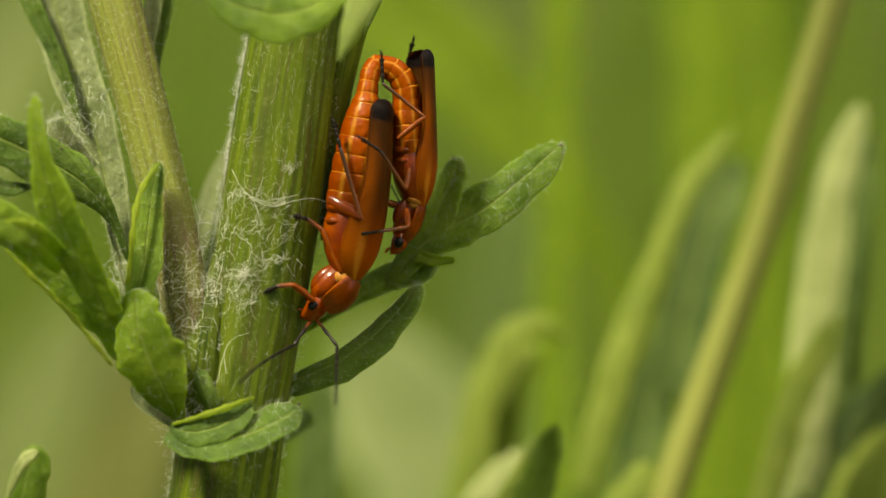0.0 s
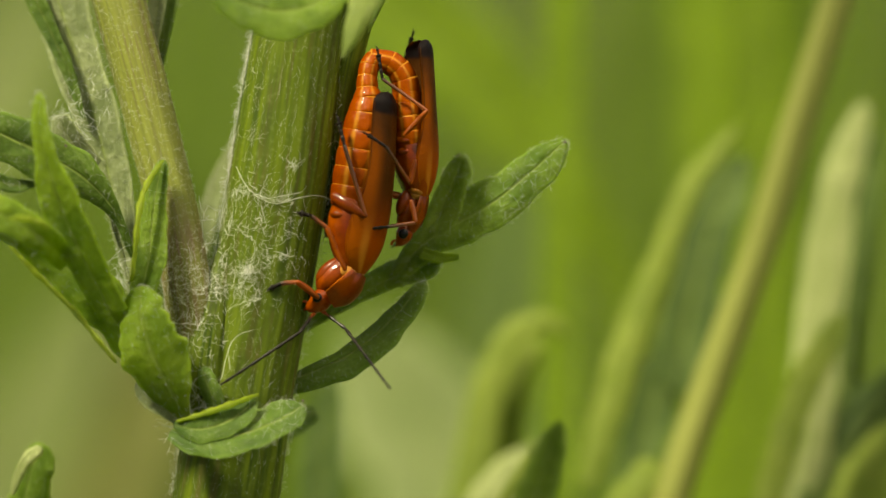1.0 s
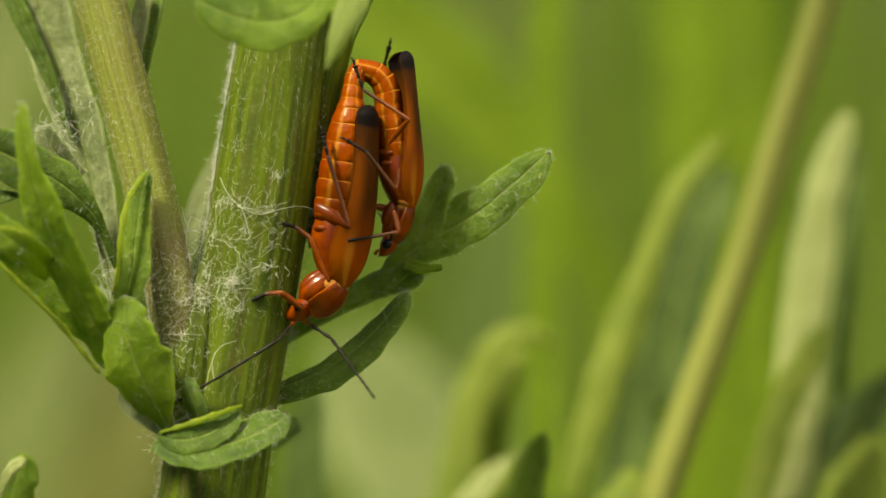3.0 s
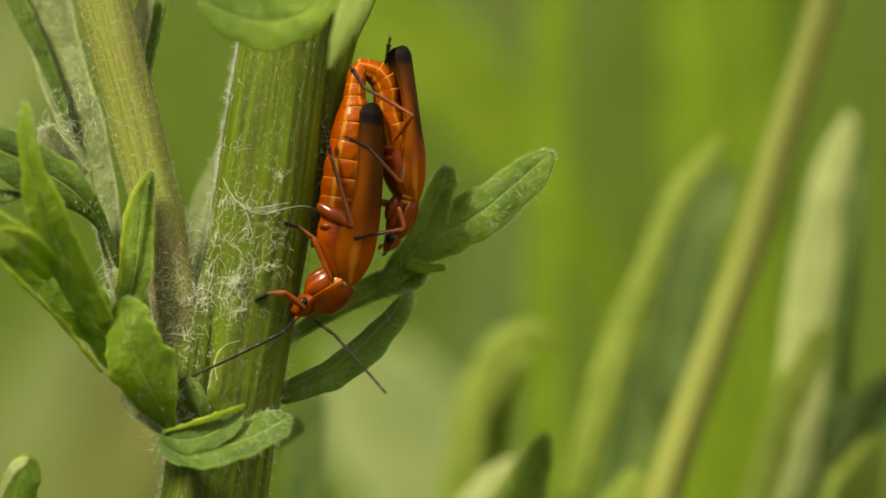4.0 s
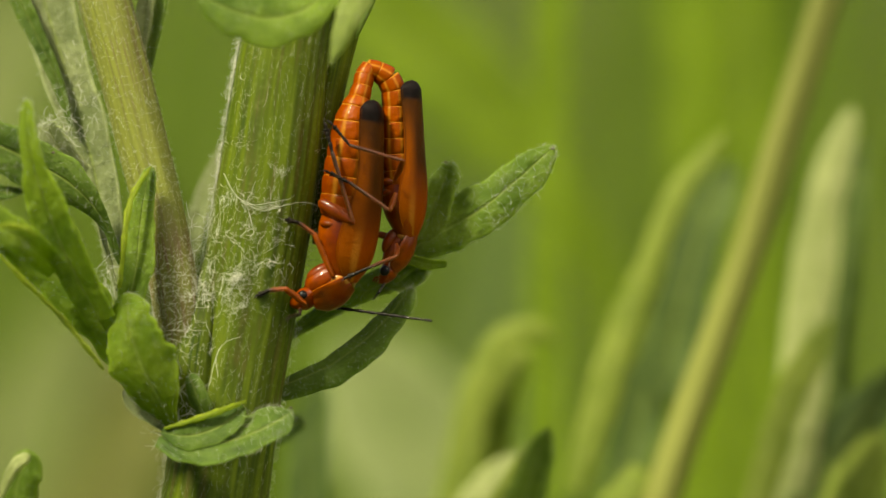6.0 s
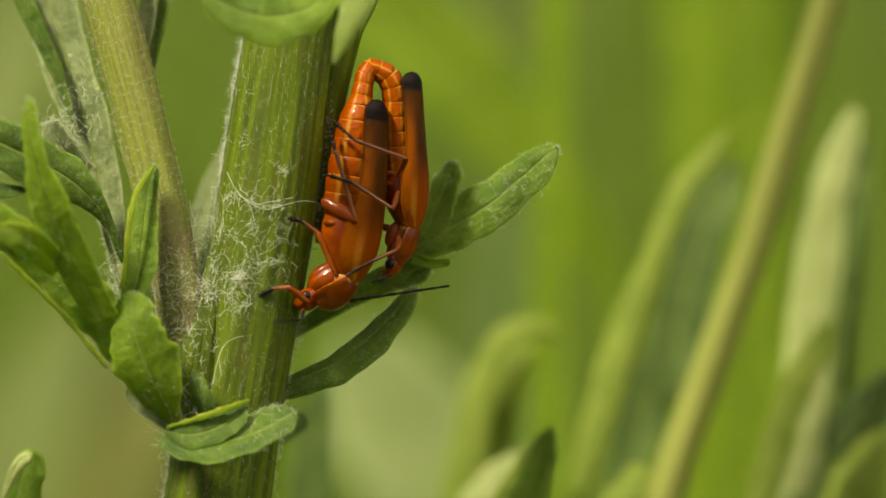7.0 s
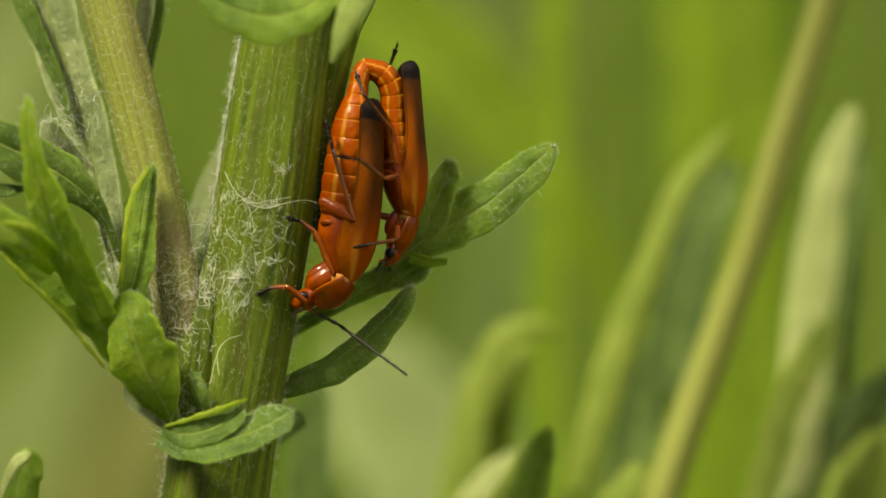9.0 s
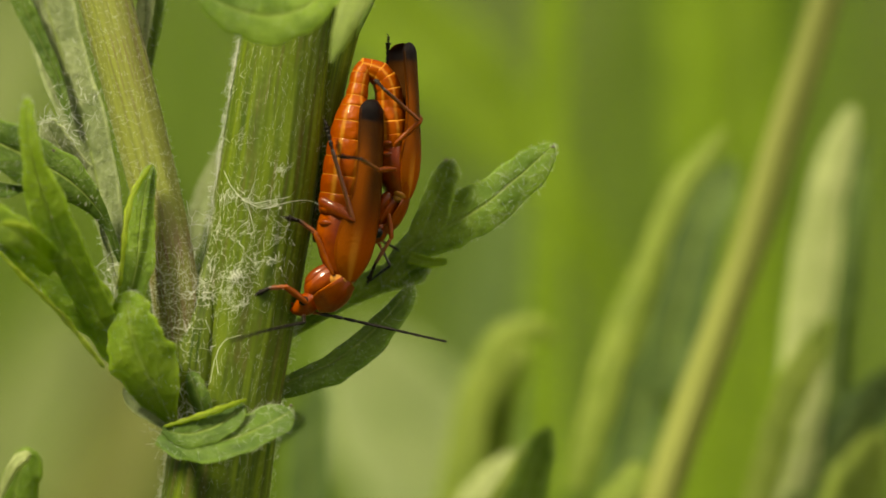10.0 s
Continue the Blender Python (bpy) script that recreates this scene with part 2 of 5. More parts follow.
class Shape:
    """Gathers quads in mm, with a UV for every vertex."""

    def __init__(self):
        self.v, self.f, self.uv = [], [], []

    def grid(self, pts, uvs):
        """pts: rows x columns x 3."""
        r, c = pts.shape[:2]
        o = len(self.v)
        self.v.extend(map(tuple, pts.reshape(-1, 3)))
        self.uv.extend(map(tuple, uvs.reshape(-1, 2)))
        self.f.extend((o + i * c + j, o + i * c + j + 1, o + (i + 1) * c + j + 1, o + (i + 1) * c + j) for i in range(r - 1) for j in range(c - 1))

    def sweep(self, path, rx, ry=None, n=16, seg=12, up=(0, 1, 0), shape=None, v_mm=False, shift=None):
        """A closed tube. rx: to the side of up, ry: along up; lists are spread over its length. shape(angle, s) scales the radius."""
        p = spline(path, n)
        ry = rx if ry is None else ry
        s = np.linspace(0, 1, n)
        wide = spline(rx, n)[:, 0] if np.ndim(rx) else np.full(n, rx)
        deep = spline(ry, n)[:, 0] if np.ndim(ry) else np.full(n, ry)
        wide, deep = np.maximum(wide, 1e-4), np.maximum(deep, 1e-4)
        t = unit(np.gradient(p, axis=0))
        up = np.array(up, float)
        n1 = unit(up - t * (t @ up)[:, None])
        n2 = np.cross(t, n1)
        a = np.linspace(0, 2 * np.pi, seg + 1)
        k = np.ones((n, seg + 1))
        if shape:
            k = np.array([[shape(x, y) for x in a] for y in s])
        pts = p[:, None] + n1[:, None] * (deep[:, None] * np.cos(a) * k)[..., None] + n2[:, None] * (wide[:, None] * np.sin(a) * k)[..., None]
        length = np.concatenate([[0], np.cumsum(np.linalg.norm(np.diff(p, axis=0), axis=1))])
        vv = length if v_mm else s
        uvs = np.stack(np.broadcast_arrays(a[None] / (2 * np.pi), vv[:, None]), -1)
        o = len(self.v)
        self.grid(pts, uvs)
        for row, flip in ((0, False), (n - 1, True)):
            ring = [o + row * (seg + 1) + j for j in range(seg)]
            c = len(self.v)
            self.v.append(tuple(p[row]))
            self.uv.append((0.5, float(vv[row])))
            for j in range(seg):
                x, y = ring[j], ring[(j + 1) % seg]
                self.f.append((c, x, y) if flip else (c, y, x))
        return self

    def blade(self, path, left, right=None, n=26, m=6, face=(-0.3, -0.9, 0.35), cup=0.15, thick=0.16, wave=0.0, teeth=0.0, seed=0, droop=0.0, tip=0.14):
        """A leaf blade with two skins that meet in a rounded edge. left, right: half widths along it; cup: lifts the sides."""
        p = spline(path, n)
        s = np.linspace(0, 1, n)
        # samples crowd towards the end, which is rounded off
        s = 1 - (1 - s) ** 1.5
        p = np.stack([np.interp(s, np.linspace(0, 1, 4 * n), c) for c in spline(path, 4 * n).T], -1)

        def half_width(w):
            w = list(w)
            if w[-1] < 0.16:
                w[-1] = 0.6 * w[-2]
            r = np.interp(s, np.linspace(0, 1, 60), spline(w, 60)[:, 0])
            return np.maximum(r * np.sqrt(np.clip(1 - (np.clip(s - 1 + tip, 0, 1) / tip) ** 2, 0, 1)), 0.008)
        wl = half_width(left)
        wr = wl if right is None else half_width(right)
        t = unit(np.gradient(p, axis=0))
        t[-2:] = t[-3]
        face = np.array(face, float)
        nn = unit(face - t * (t @ face)[:, None])
        b = np.cross(t, nn)
        v = np.sin(np.linspace(-1, 1, 2 * m + 1) * np.pi / 2)
        rnd = random.Random(seed)
        ph = [rnd.uniform(0, 6.28) for _ in range(4)]
        ph2 = [[rnd.uniform(0, 6.28) for _ in range(3)] for _ in range(2)]
        uneven = [1 + 0.05 * np.sin(s * 11 + q[0]) + 0.045 * np.sin(s * 27 + q[1]) + 0.03 * np.sin(s * 47 + q[2]) for q in ph2]
        wl, wr = wl * uneven[0], wr * uneven[1]
        w = np.where(v[None] < 0, wl[:, None], wr[:, None])
        jag = 1 + teeth * (np.abs(((s * 7 + ph[3]) % 1) - 0.5)[:, None] * 2 - 0.5) * (np.abs(v[None]) > 0.8)
        rise = cup * w * v[None] ** 2 - droop * w * np.abs(v[None]) ** 4
        rise = rise + wave * w * (np.sin(s * 9 + ph[0])[:, None] * v[None] + 0.5 * np.sin(s * 17 + ph[1])[:, None] * v[None] ** 2)
        rise = rise - 0.10 * np.exp(-(v[None] * w / 0.14) ** 2) * np.minimum(w, 1.0)
        half = 0.5 * thick * np.sqrt(np.maximum(1 - v ** 4, 0))[None] * np.minimum(1, w / 0.3)
        uvs = np.stack(np.broadcast_arrays((v * 0.5 + 0.5)[None], s[:, None]), -1)
        for sign in (1, -1):
            pts = p[:, None] + b[:, None] * (v[None] * w * jag)[..., None] + nn[:, None] * (rise + sign * half)[..., None]
            self.grid(pts if sign > 0 else pts[:, ::-1], uvs if sign > 0 else uvs[:, ::-1])
        return self

    def ball(self, c, r, seg=12, rings=8):
        """An ellipsoid of the three half axes r about c."""
        a = np.linspace(0, 2 * np.pi, seg + 1)
        h = np.linspace(-np.pi / 2, np.pi / 2, rings + 1)
        pts = np.stack([np.cos(h)[:, None] * np.cos(a), np.cos(h)[:, None] * np.sin(a), np.sin(h)[:, None] + 0 * a], -1) * np.array(r) + np.array(c)
        uvs = np.stack(np.broadcast_arrays(a[None] / 6.2832, (h[:, None] / np.pi + 0.5)), -1)
        self.grid(pts, uvs)
        return self

    def hair(self, pts, r0, r1):
        """A three-sided strand."""
        p = np.array(pts)
        n = len(p)
        t = unit(np.gradient(p, axis=0))
        ref = np.array((0.3, 0.9, 0.2))
        n1 = unit(np.cross(t, ref))
        n2 = np.cross(t, n1)
        r = np.linspace(r0, r1, n)[:, None]
        a = np.array([0, 2.094, 4.189, 6.2832])
        ring = p[:, None] + n1[:, None] * (r * np.cos(a))[..., None] + n2[:, None] * (r * np.sin(a))[..., None]
        self.grid(ring, np.zeros((n, 4, 2)))

    def fuzz(self, skin, count, length, r, lie=0.7, seed=0, keep=None, bend=0.14):
        """Short hairs on the faces of another shape."""
        rnd = np.random.RandomState(seed)
        v = np.array(skin.v)
        quads = [f for f in skin.f if len(f) == 4]
        made = tries = 0
        while made < count and tries < count * 12:
            tries += 1
            f = quads[rnd.randint(len(quads))]
            c = v[list(f)]
            w = rnd.dirichlet((1, 1, 1, 1))
            o = (c * w[:, None]).sum(0)
            if keep and not keep(o):
                continue
            nrm = np.cross(c[1] - c[0], c[3] - c[0])
            if np.linalg.norm(nrm) < 1e-9:
                continue
            nrm = unit(nrm)
            d = unit(nrm * (1 - lie) + lie * unit(rnd.normal(size=3)))
            if d @ nrm < 0.05:
                d = unit(d + nrm * (0.2 - d @ nrm))
            step = length * rnd.uniform(0.4, 1.3) / 4
            pts = [o]
            for _ in range(4):
                d = unit(d + bend * rnd.normal(size=3))
                if d @ nrm < 0:
                    d = unit(d - nrm * (d @ nrm) * 1.1)
                pts.append(pts[-1] + d * step)
            self.hair(pts, r, r * 0.4)
            made += 1
        return self

    def mesh(self, name, material):
        me = bpy.data.meshes.new(name)
        me.from_pydata([(x * MM, y * MM, z * MM) for x, y, z in self.v], [], self.f)
        me.materials.append(material)
        layer = me.uv_layers.new(name="UVMap")
        idx = np.zeros(len(me.loops), np.int32)
        me.loops.foreach_get("vertex_index", idx)
        layer.data.foreach_set("uv", np.array(self.uv, np.float32)[idx].ravel())
        me.polygons.foreach_set("use_smooth", np.ones(len(me.polygons), bool))
        me.update()
        return me


def thing(name, place, label, category, group=""):
    """An Empty at the base of a thing, at a place of the world."""
    ob = new(name)
    ob.empty_display_size = 0.002
    ob.matrix_world = place
    return tagged(ob, label, category, group)


def part(name, sh, material, parent, label="", at=None, kind=""):
    """One mesh under a thing or part. at: its pose in the parent's space; without it the shape is in the focus plane's space."""
    ob = new(name, sh.mesh(name, material))
    ob.parent = parent
    ob.matrix_basis = at if at is not None else parent.matrix_world.inverted() @ BASE
    return tagged(ob, label, kind=kind)


def ground_below(x, y):
    """The place of the ground under a point (mm), in the focus plane's space."""
    w = BASE.inverted() @ Vector((x * MM, y * MM, 0.0))
    return tuple(c / MM for c in w)


# ---- the ragwort plant ----
def ridged(count, depth, seed=0):
    """Uneven ribs round a stem, some broad, some faint."""
    rnd = random.Random(seed)
    ph = [rnd.uniform(0, 6.28) for _ in range(6)]

    def radius(a, s):
        rib = abs(math.cos(count * 0.5 * a + 0.5 * math.sin(3 * a + ph[3]))) - 0.6
        rib *= 0.45 + 0.55 * math.sin(2 * a + ph[4]) ** 2 + 0.25 * math.sin(5 * a + ph[5])
        return 1 + depth * rib + depth * 0.5 * math.sin(3 * a + ph[0] + 5 * s) + depth * 0.35 * math.sin(9 * a + ph[1] + 9 * s)
    return radius


STEM_LINE = [(-5.34, 1.2, 10.08), (-5.82, 1.1, 7.45), (-6.42, 1, 3.08), (-7.12, 1, -1.29), (-7.95, 1, -5.66), (-8.54, 1, -9.59)]
root = ground_below(-42, 0)
plant = thing("ragwort", BASE @ Matrix.Translation([c * MM for c in root]), "ragwort plant with ribbed woolly green stem and lobed leaves", "plant")


def make_stem():
    top = [(-0.6, 1.4, 50.0), (-2.6, 1.3, 26.0)]
    low = [(-10.9, 1.0, -20.0), (-21.0, 0.6, -80.0), (-34.0, 0.3, -200.0), root]
    line = top + STEM_LINE + low
    fine = spline(line, 240)
    sh = Shape()
    sh.sweep(fine, [1.5, 1.75, 1.76, 1.82, 1.95, 1.95, 2.0, 2.05, 2.1, 2.3, 2.6, 3.0], n=240, seg=120, shape=ridged(34, 0.030), v_mm=True)
    return part("stem", sh, STEM, plant, "ribbed yellow-green stem with white cobwebby hairs"), sh


stem, stem_shape = make_stem()


def make_wool():
    """Cobwebby strands that lie loosely on the stem, thickest in some tufts, and short hairs along its ribs."""
    rnd = np.random.RandomState(5)
    line = spline(STEM_LINE, 200)
    zs = line[:, 2]
    sh = Shape()
    radius = lambda z: float(np.interp(-z, [-10, -3, 0, 10], [1.80, 1.92, 1.98, 2.05]))

    def strand(x, z, ang, long, way, kink, lift, w, n=9):
        pts = []
        for j in range(n):
            cx, cy = np.interp(-z, -zs, line[:, 0]), np.interp(-z, -zs, line[:, 1])
            if ang is None:
                ang = math.asin(max(-0.99, min(0.99, (x - cx) / radius(z))))
            r = radius(z) * 1.012 + lift * math.sin(math.pi * (0.1 + 0.9 * j / (n - 1)))
            pts.append((cx + r * math.sin(ang), cy - r * math.cos(ang), z))
            way += rnd.normal() * kink
            ang += math.cos(way) * long / n / 2.0
            z += math.sin(way) * long / n
        sh.hair(pts, w, w * 0.5)

    # centre, spread to the side and up, count, length, way of lie (0 across, 1.57 along the stem), its scatter
    tufts = [((-7.61, 0, -0.93), 0.19, 0.12, 150, 0.55, 0.5, 1.5), ((-7.78, 0, -1.33), 0.28, 0.18, 60, 0.6, 0.9, 1.2), ((-6.61, 0, -0.46), 0.45, 0.10, 80, 0.4, 0.2, 1.2), ((-7.48, 0, -1.98), 0.30, 0.12, 70, 0.5, 0.6, 1.0),
             ((-8, 0, 2.07), 0.15, 0.16, 90, 0.5, 0.7, 1.5), ((-7.15, 0, 1.93), 0.40, 0.09, 60, 0.6, 0.3, 1.0), ((-6.17, 0, 1.76), 0.55, 0.08, 60, 0.6, 0.15, 0.7), ((-5.85, 0, 3.07), 0.14, 0.08, 45, 0.35, 0.2, 1.5),
             ((-7.26, 0, 0.67), 0.45, 0.45, 110, 0.5, 1.3, 0.9), ((-8.35, 0, 3.28), 0.12, 0.40, 120, 0.5, 1.4, 0.9), ((-8.39, 0, 1.11), 0.16, 0.50, 110, 0.5, 1.3, 0.9), ((-8.61, 0, -0.63), 0.18, 0.60, 110, 0.5, 1.4, 0.9),
             ((-8.83, 0, -2.59), 0.18, 0.70, 110, 0.5, 1.4, 0.9), ((-7.91, 0, 6.76), 0.30, 0.9, 110, 0.4, 1.5, 0.9), ((-6.07, 0, 0.89), 0.25, 0.6, 80, 0.35, 1.5, 0.9), ((-7.8, 0, 4.15), 0.25, 0.25, 60, 0.45, 1.2, 1.2)]
    for (cx, _, cz), sx, sz, count, long, lie, scatter in tufts:
        for _ in range(int(count * 0.42)):
            far = 2.2 if rnd.rand() < 0.15 else 0.8
            strand(cx + rnd.normal() * sx * far, cz + rnd.normal() * sz * far, None, long * rnd.uniform(0.5, 2.1), lie + rnd.normal() * scatter + (3.14 if rnd.rand() < 0.5 else 0),
                   0.5, abs(rnd.normal()) * 0.10 + 0.01, rnd.uniform(0.0028, 0.0060) * (1.7 if rnd.rand() < 0.2 else 1), 14)
    # rows of short hairs along the ribs
    rows = [rnd.uniform(-1.5, 1.4) for _ in range(34)]
    for i in range(1700):
        ang = rows[rnd.randint(len(rows))] + rnd.normal() * 0.02 if i % 5 else rnd.uniform(-1.6, 1.5)
        strand(0, rnd.uniform(-9.6, 9.6), ang, rnd.uniform(0.10, 0.40), rnd.choice((1.57, -1.57)) + rnd.normal() * 0.35, 0.12, abs(rnd.normal()) * 0.04, rnd.uniform(0.0012, 0.0027), 6)
    # down that stands out from both flanks
    for i in range(1400):
        side = -1.5 if i % 4 else 1.5
        strand(0, rnd.uniform(-9.6, 9.6), side + rnd.normal() * 0.12, rnd.uniform(0.15, 0.5), rnd.choice((1.57, -1.57)) + rnd.normal() * 0.8, 0.75, abs(rnd.normal()) * 0.14 + 0.02, rnd.uniform(0.0028, 0.0058), 9)
    # a few long strands; one bridges from the stem to the beetle's side
    for pts in ([(-7.44, -1, 1.97), (-6.57, -1.05, 1.62), (-5.71, -1, 1.84), (-4.85, -0.7, 1.93), (-4.38, -0.5, 1.71), (-4.17, -0.3, 1.45)], [(-7.66, -1, 2.18), (-6.96, -1.05, 1.84), (-6.36, -1.05, 1.92), (-5.54, -0.9, 2.08)],
                [(-8.09, -0.9, 3.05), (-7.76, -1, 2.4), (-7.22, -1.05, 1.79), (-6.96, -1.05, 0.89)],
                [(-8.3, -1.2, -4.73), (-8.34, -1.25, -3.87), (-7.97, -1.3, -3.39), (-7.43, -1.3, -3.22)], [(-8.62, -1.1, -5.06), (-8.47, -1.2, -4.3), (-8.25, -1.25, -3.65)]):
        sh.hair(spline(pts, 16), 0.012, 0.007)
    part("stem_wool", sh, WOOL, plant, "white cobwebby hairs on the stem", kind="stuff")


make_wool()


def make_branch():
    sh = Shape()
    line = [(-9.42, 0.6, -6.96), (-9.71, 0.2, -4.33), (-9.91, 0, -2.15), (-10.31, 0.2, 0.24), (-11.38, 0.6, 4.6), (-12.76, 1, 9.64), (-13.55, 1.4, 12.28), (-15.32, 3, 19.01)]
    sh.sweep(line, [0.5, 0.80, 0.92, 0.92, 0.98, 1.0, 0.95, 0.6], n=90, seg=60, shape=ridged(26, 0.04, 4), v_mm=True)
    part("branch", sh, BRANCH, plant, "side branch flushed purple, covered in short hairs")
    # the stem swells towards the branch
    foot_line = [(-8.7, 0.3, -0.1), (-8.84, 0.1, -1.4), (-9.05, -0.1, -2.6), (-9.26, -0.2, -3.79), (-9.41, -0.2, -5.1), (-9.43, 0.2, -6.85)]
    swell = Shape().sweep(foot_line, [0.15, 0.5, 0.72, 0.82, 0.9, 0.9], n=60, seg=60, shape=ridged(20, 0.045, 6), v_mm=True)
    part("stem_swelling", swell, STEM, plant, "swollen brownish-green foot of the branch")
    hairs = Shape().fuzz(sh, 5600, 0.16, 0.0034, 0.70, 3, keep=lambda o: o[1] < 0.8 and -6 < o[2] < 10.5)
    hairs.fuzz(sh, 160, 0.6, 0.0060, 0.80, 4, keep=lambda o: o[1] < 0.6 and -5.5 < o[2] < -0.5)
    hairs.fuzz(swell, 320, 0.28, 0.0042, 0.75, 9, keep=lambda o: o[1] < 0.2)
    part("branch_wool", hairs, WOOL, plant, "short white hairs on the branch", kind="stuff")


make_branch()
part("stem_ridge", Shape().sweep([(-4.65, 1.4, 0.34), (-4.51, 1.3, 2.31), (-4.29, 1.2, 4.17), (-4.03, 1.1, 5.92), (-3.72, 1.0, 7.45), (-3.28, 0.9, 9.09), (-2.84, 0.8, 10.61)], [0.10, 0.34, 0.42, 0.46, 0.5, 0.5, 0.5], n=70, seg=40, shape=ridged(14, 0.05, 11), v_mm=True), STEM, plant, "raised ridge where a leaf stalk runs down the stem")


def leaf(label, material, *blades, hairs=0, hair_long=0.22, seed=1, name="leaf", tuft=None):
    """One leaf: its blades or lobes in one mesh, and its down as a part of its own."""
    sh = Shape()
    for b in blades:
        sh.blade(**b)
    ob = part(name, sh, material, plant, label)
    if hairs:
        down = Shape().fuzz(sh, hairs, hair_long, 0.0035, 0.6, seed)
        if tuft:
            (cx, _, cz), spread = tuft
            down.fuzz(sh, 110, 0.36, 0.0045, 0.7, seed + 50, keep=lambda o: math.hypot(o[0] - cx, o[2] - cz) < spread)
        d = new("down", down.mesh("down", WOOL))
        d.parent = ob
        tagged(d, "fine white hairs on the leaf", kind="stuff")
    return ob


B = dict
# the lobed leaf behind the beetles
leaf("deeply lobed green leaf with hairy margin", LEAF_DOWNY,
     B(path=[(-6.24, 2.6, -3.58), (-4.04, 2.9, -2.28), (-2.28, 2.9, -1.36), (-1.18, 2.7, -0.85), (-0.26, 2.5, -0.64)], left=[0.3, 0.6, 0.8, 0.85, 0.65], right=[0.2, 0.24, 0.36, 0.58, 0.5], n=34, m=8, cup=-0.15, thick=0.3, wave=0.05, seed=3, tip=0.2),
     B(path=[(-2.06, 2.8, -1.4), (-0.85, 2.55, 0.09), (0.35, 2.3, 0.85), (1.44, 2.0, 1.42), (3.08, 1.6, 2.69), (4.63, 1.3, 4.08)],
       left=[0.4, 0.6, 0.95, 1.5, 1.25, 1.0, 0.85, 0.7], right=[0.4, 0.6, 0.75, 0.95, 1.0, 0.9, 0.8, 0.6], n=48, m=9, cup=-0.14, thick=0.3, wave=0.06, seed=6, tip=0.12),
     B(path=[(-0.85, 2.6, 0.02), (-0.15, 2.7, 1.51), (0.32, 2.7, 2.6), (0.68, 2.8, 3.54)], left=[0.4, 0.6, 0.56, 0.5], right=[0.5, 0.85, 0.62, 0.5], cup=0.1, thick=0.28, seed=4, tip=0.25),
     hairs=2000, hair_long=0.16, seed=7, tuft=((3.07, 0, 1.98), 1.3))
leaf("pale pointed tooth of the lobed leaf", LEAF_PALE,
     B(path=[(-0.96, 2.3, -0.24), (-0.26, 2.1, -0.46), (0.48, 1.9, -0.44)], left=[0.2, 0.22, 0.02], right=[0.3, 0.24, 0.02], cup=0.3, thick=0.2, seed=5, tip=0.05))
# the narrow lobe below it
leaf("narrow dark green leaf lobe with rolled edges", LEAF_DARK,
     B(path=[(-6.66, 1.5, -5.5), (-5.35, 1.5, -4.97), (-3.92, 1.4, -4.31), (-2.67, 1.4, -3.39), (-1.66, 1.4, -2.39), (-0.85, 1.4, -1.36)], left=[0.2, 0.36, 0.48, 0.52, 0.46, 0.34], right=[0.3, 0.66, 0.82, 0.76, 0.60, 0.42], n=38, m=8, cup=-0.22, thick=0.34, wave=0.04, seed=8),
     hairs=420, seed=9)
# the leaf that wraps the stem below
leaf("short downy green leaf folded across the stem", LEAF_DARK,
     B(path=[(-10.46, -1.9, -6.97), (-9.31, -2.5, -7.32), (-7.81, -2.6, -7.14), (-6.43, -2.2, -6.64), (-5.47, -1.8, -6.1)], left=[0.35, 0.6, 1.0, 1.15, 0.85], right=[0.5, 0.78, 0.86, 0.80, 0.52], n=44, m=10, cup=-0.10, thick=0.12, wave=0.02, seed=11, tip=0.12, face=(-0.35, -0.74, 0.58)),
     hairs=420, hair_long=0.2, seed=13, tuft=((-6.57, -2.4, -6.59), 1.0))
leaf("young green leaf with a pale upturned edge", LEAF_DARK,
     B(path=[(-10.41, -2, -6.82), (-9.42, -2.55, -6.95), (-8.35, -2.5, -6.67), (-7.27, -1.95, -5.88)], left=[0.15, 0.62, 0.66, 0.12], right=[0.1, 0.55, 0.6, 0.12], n=30, m=8, cup=0.03, thick=0.08, seed=12, face=(-0.25, -0.93, 0.22)), hairs=60, seed=70)


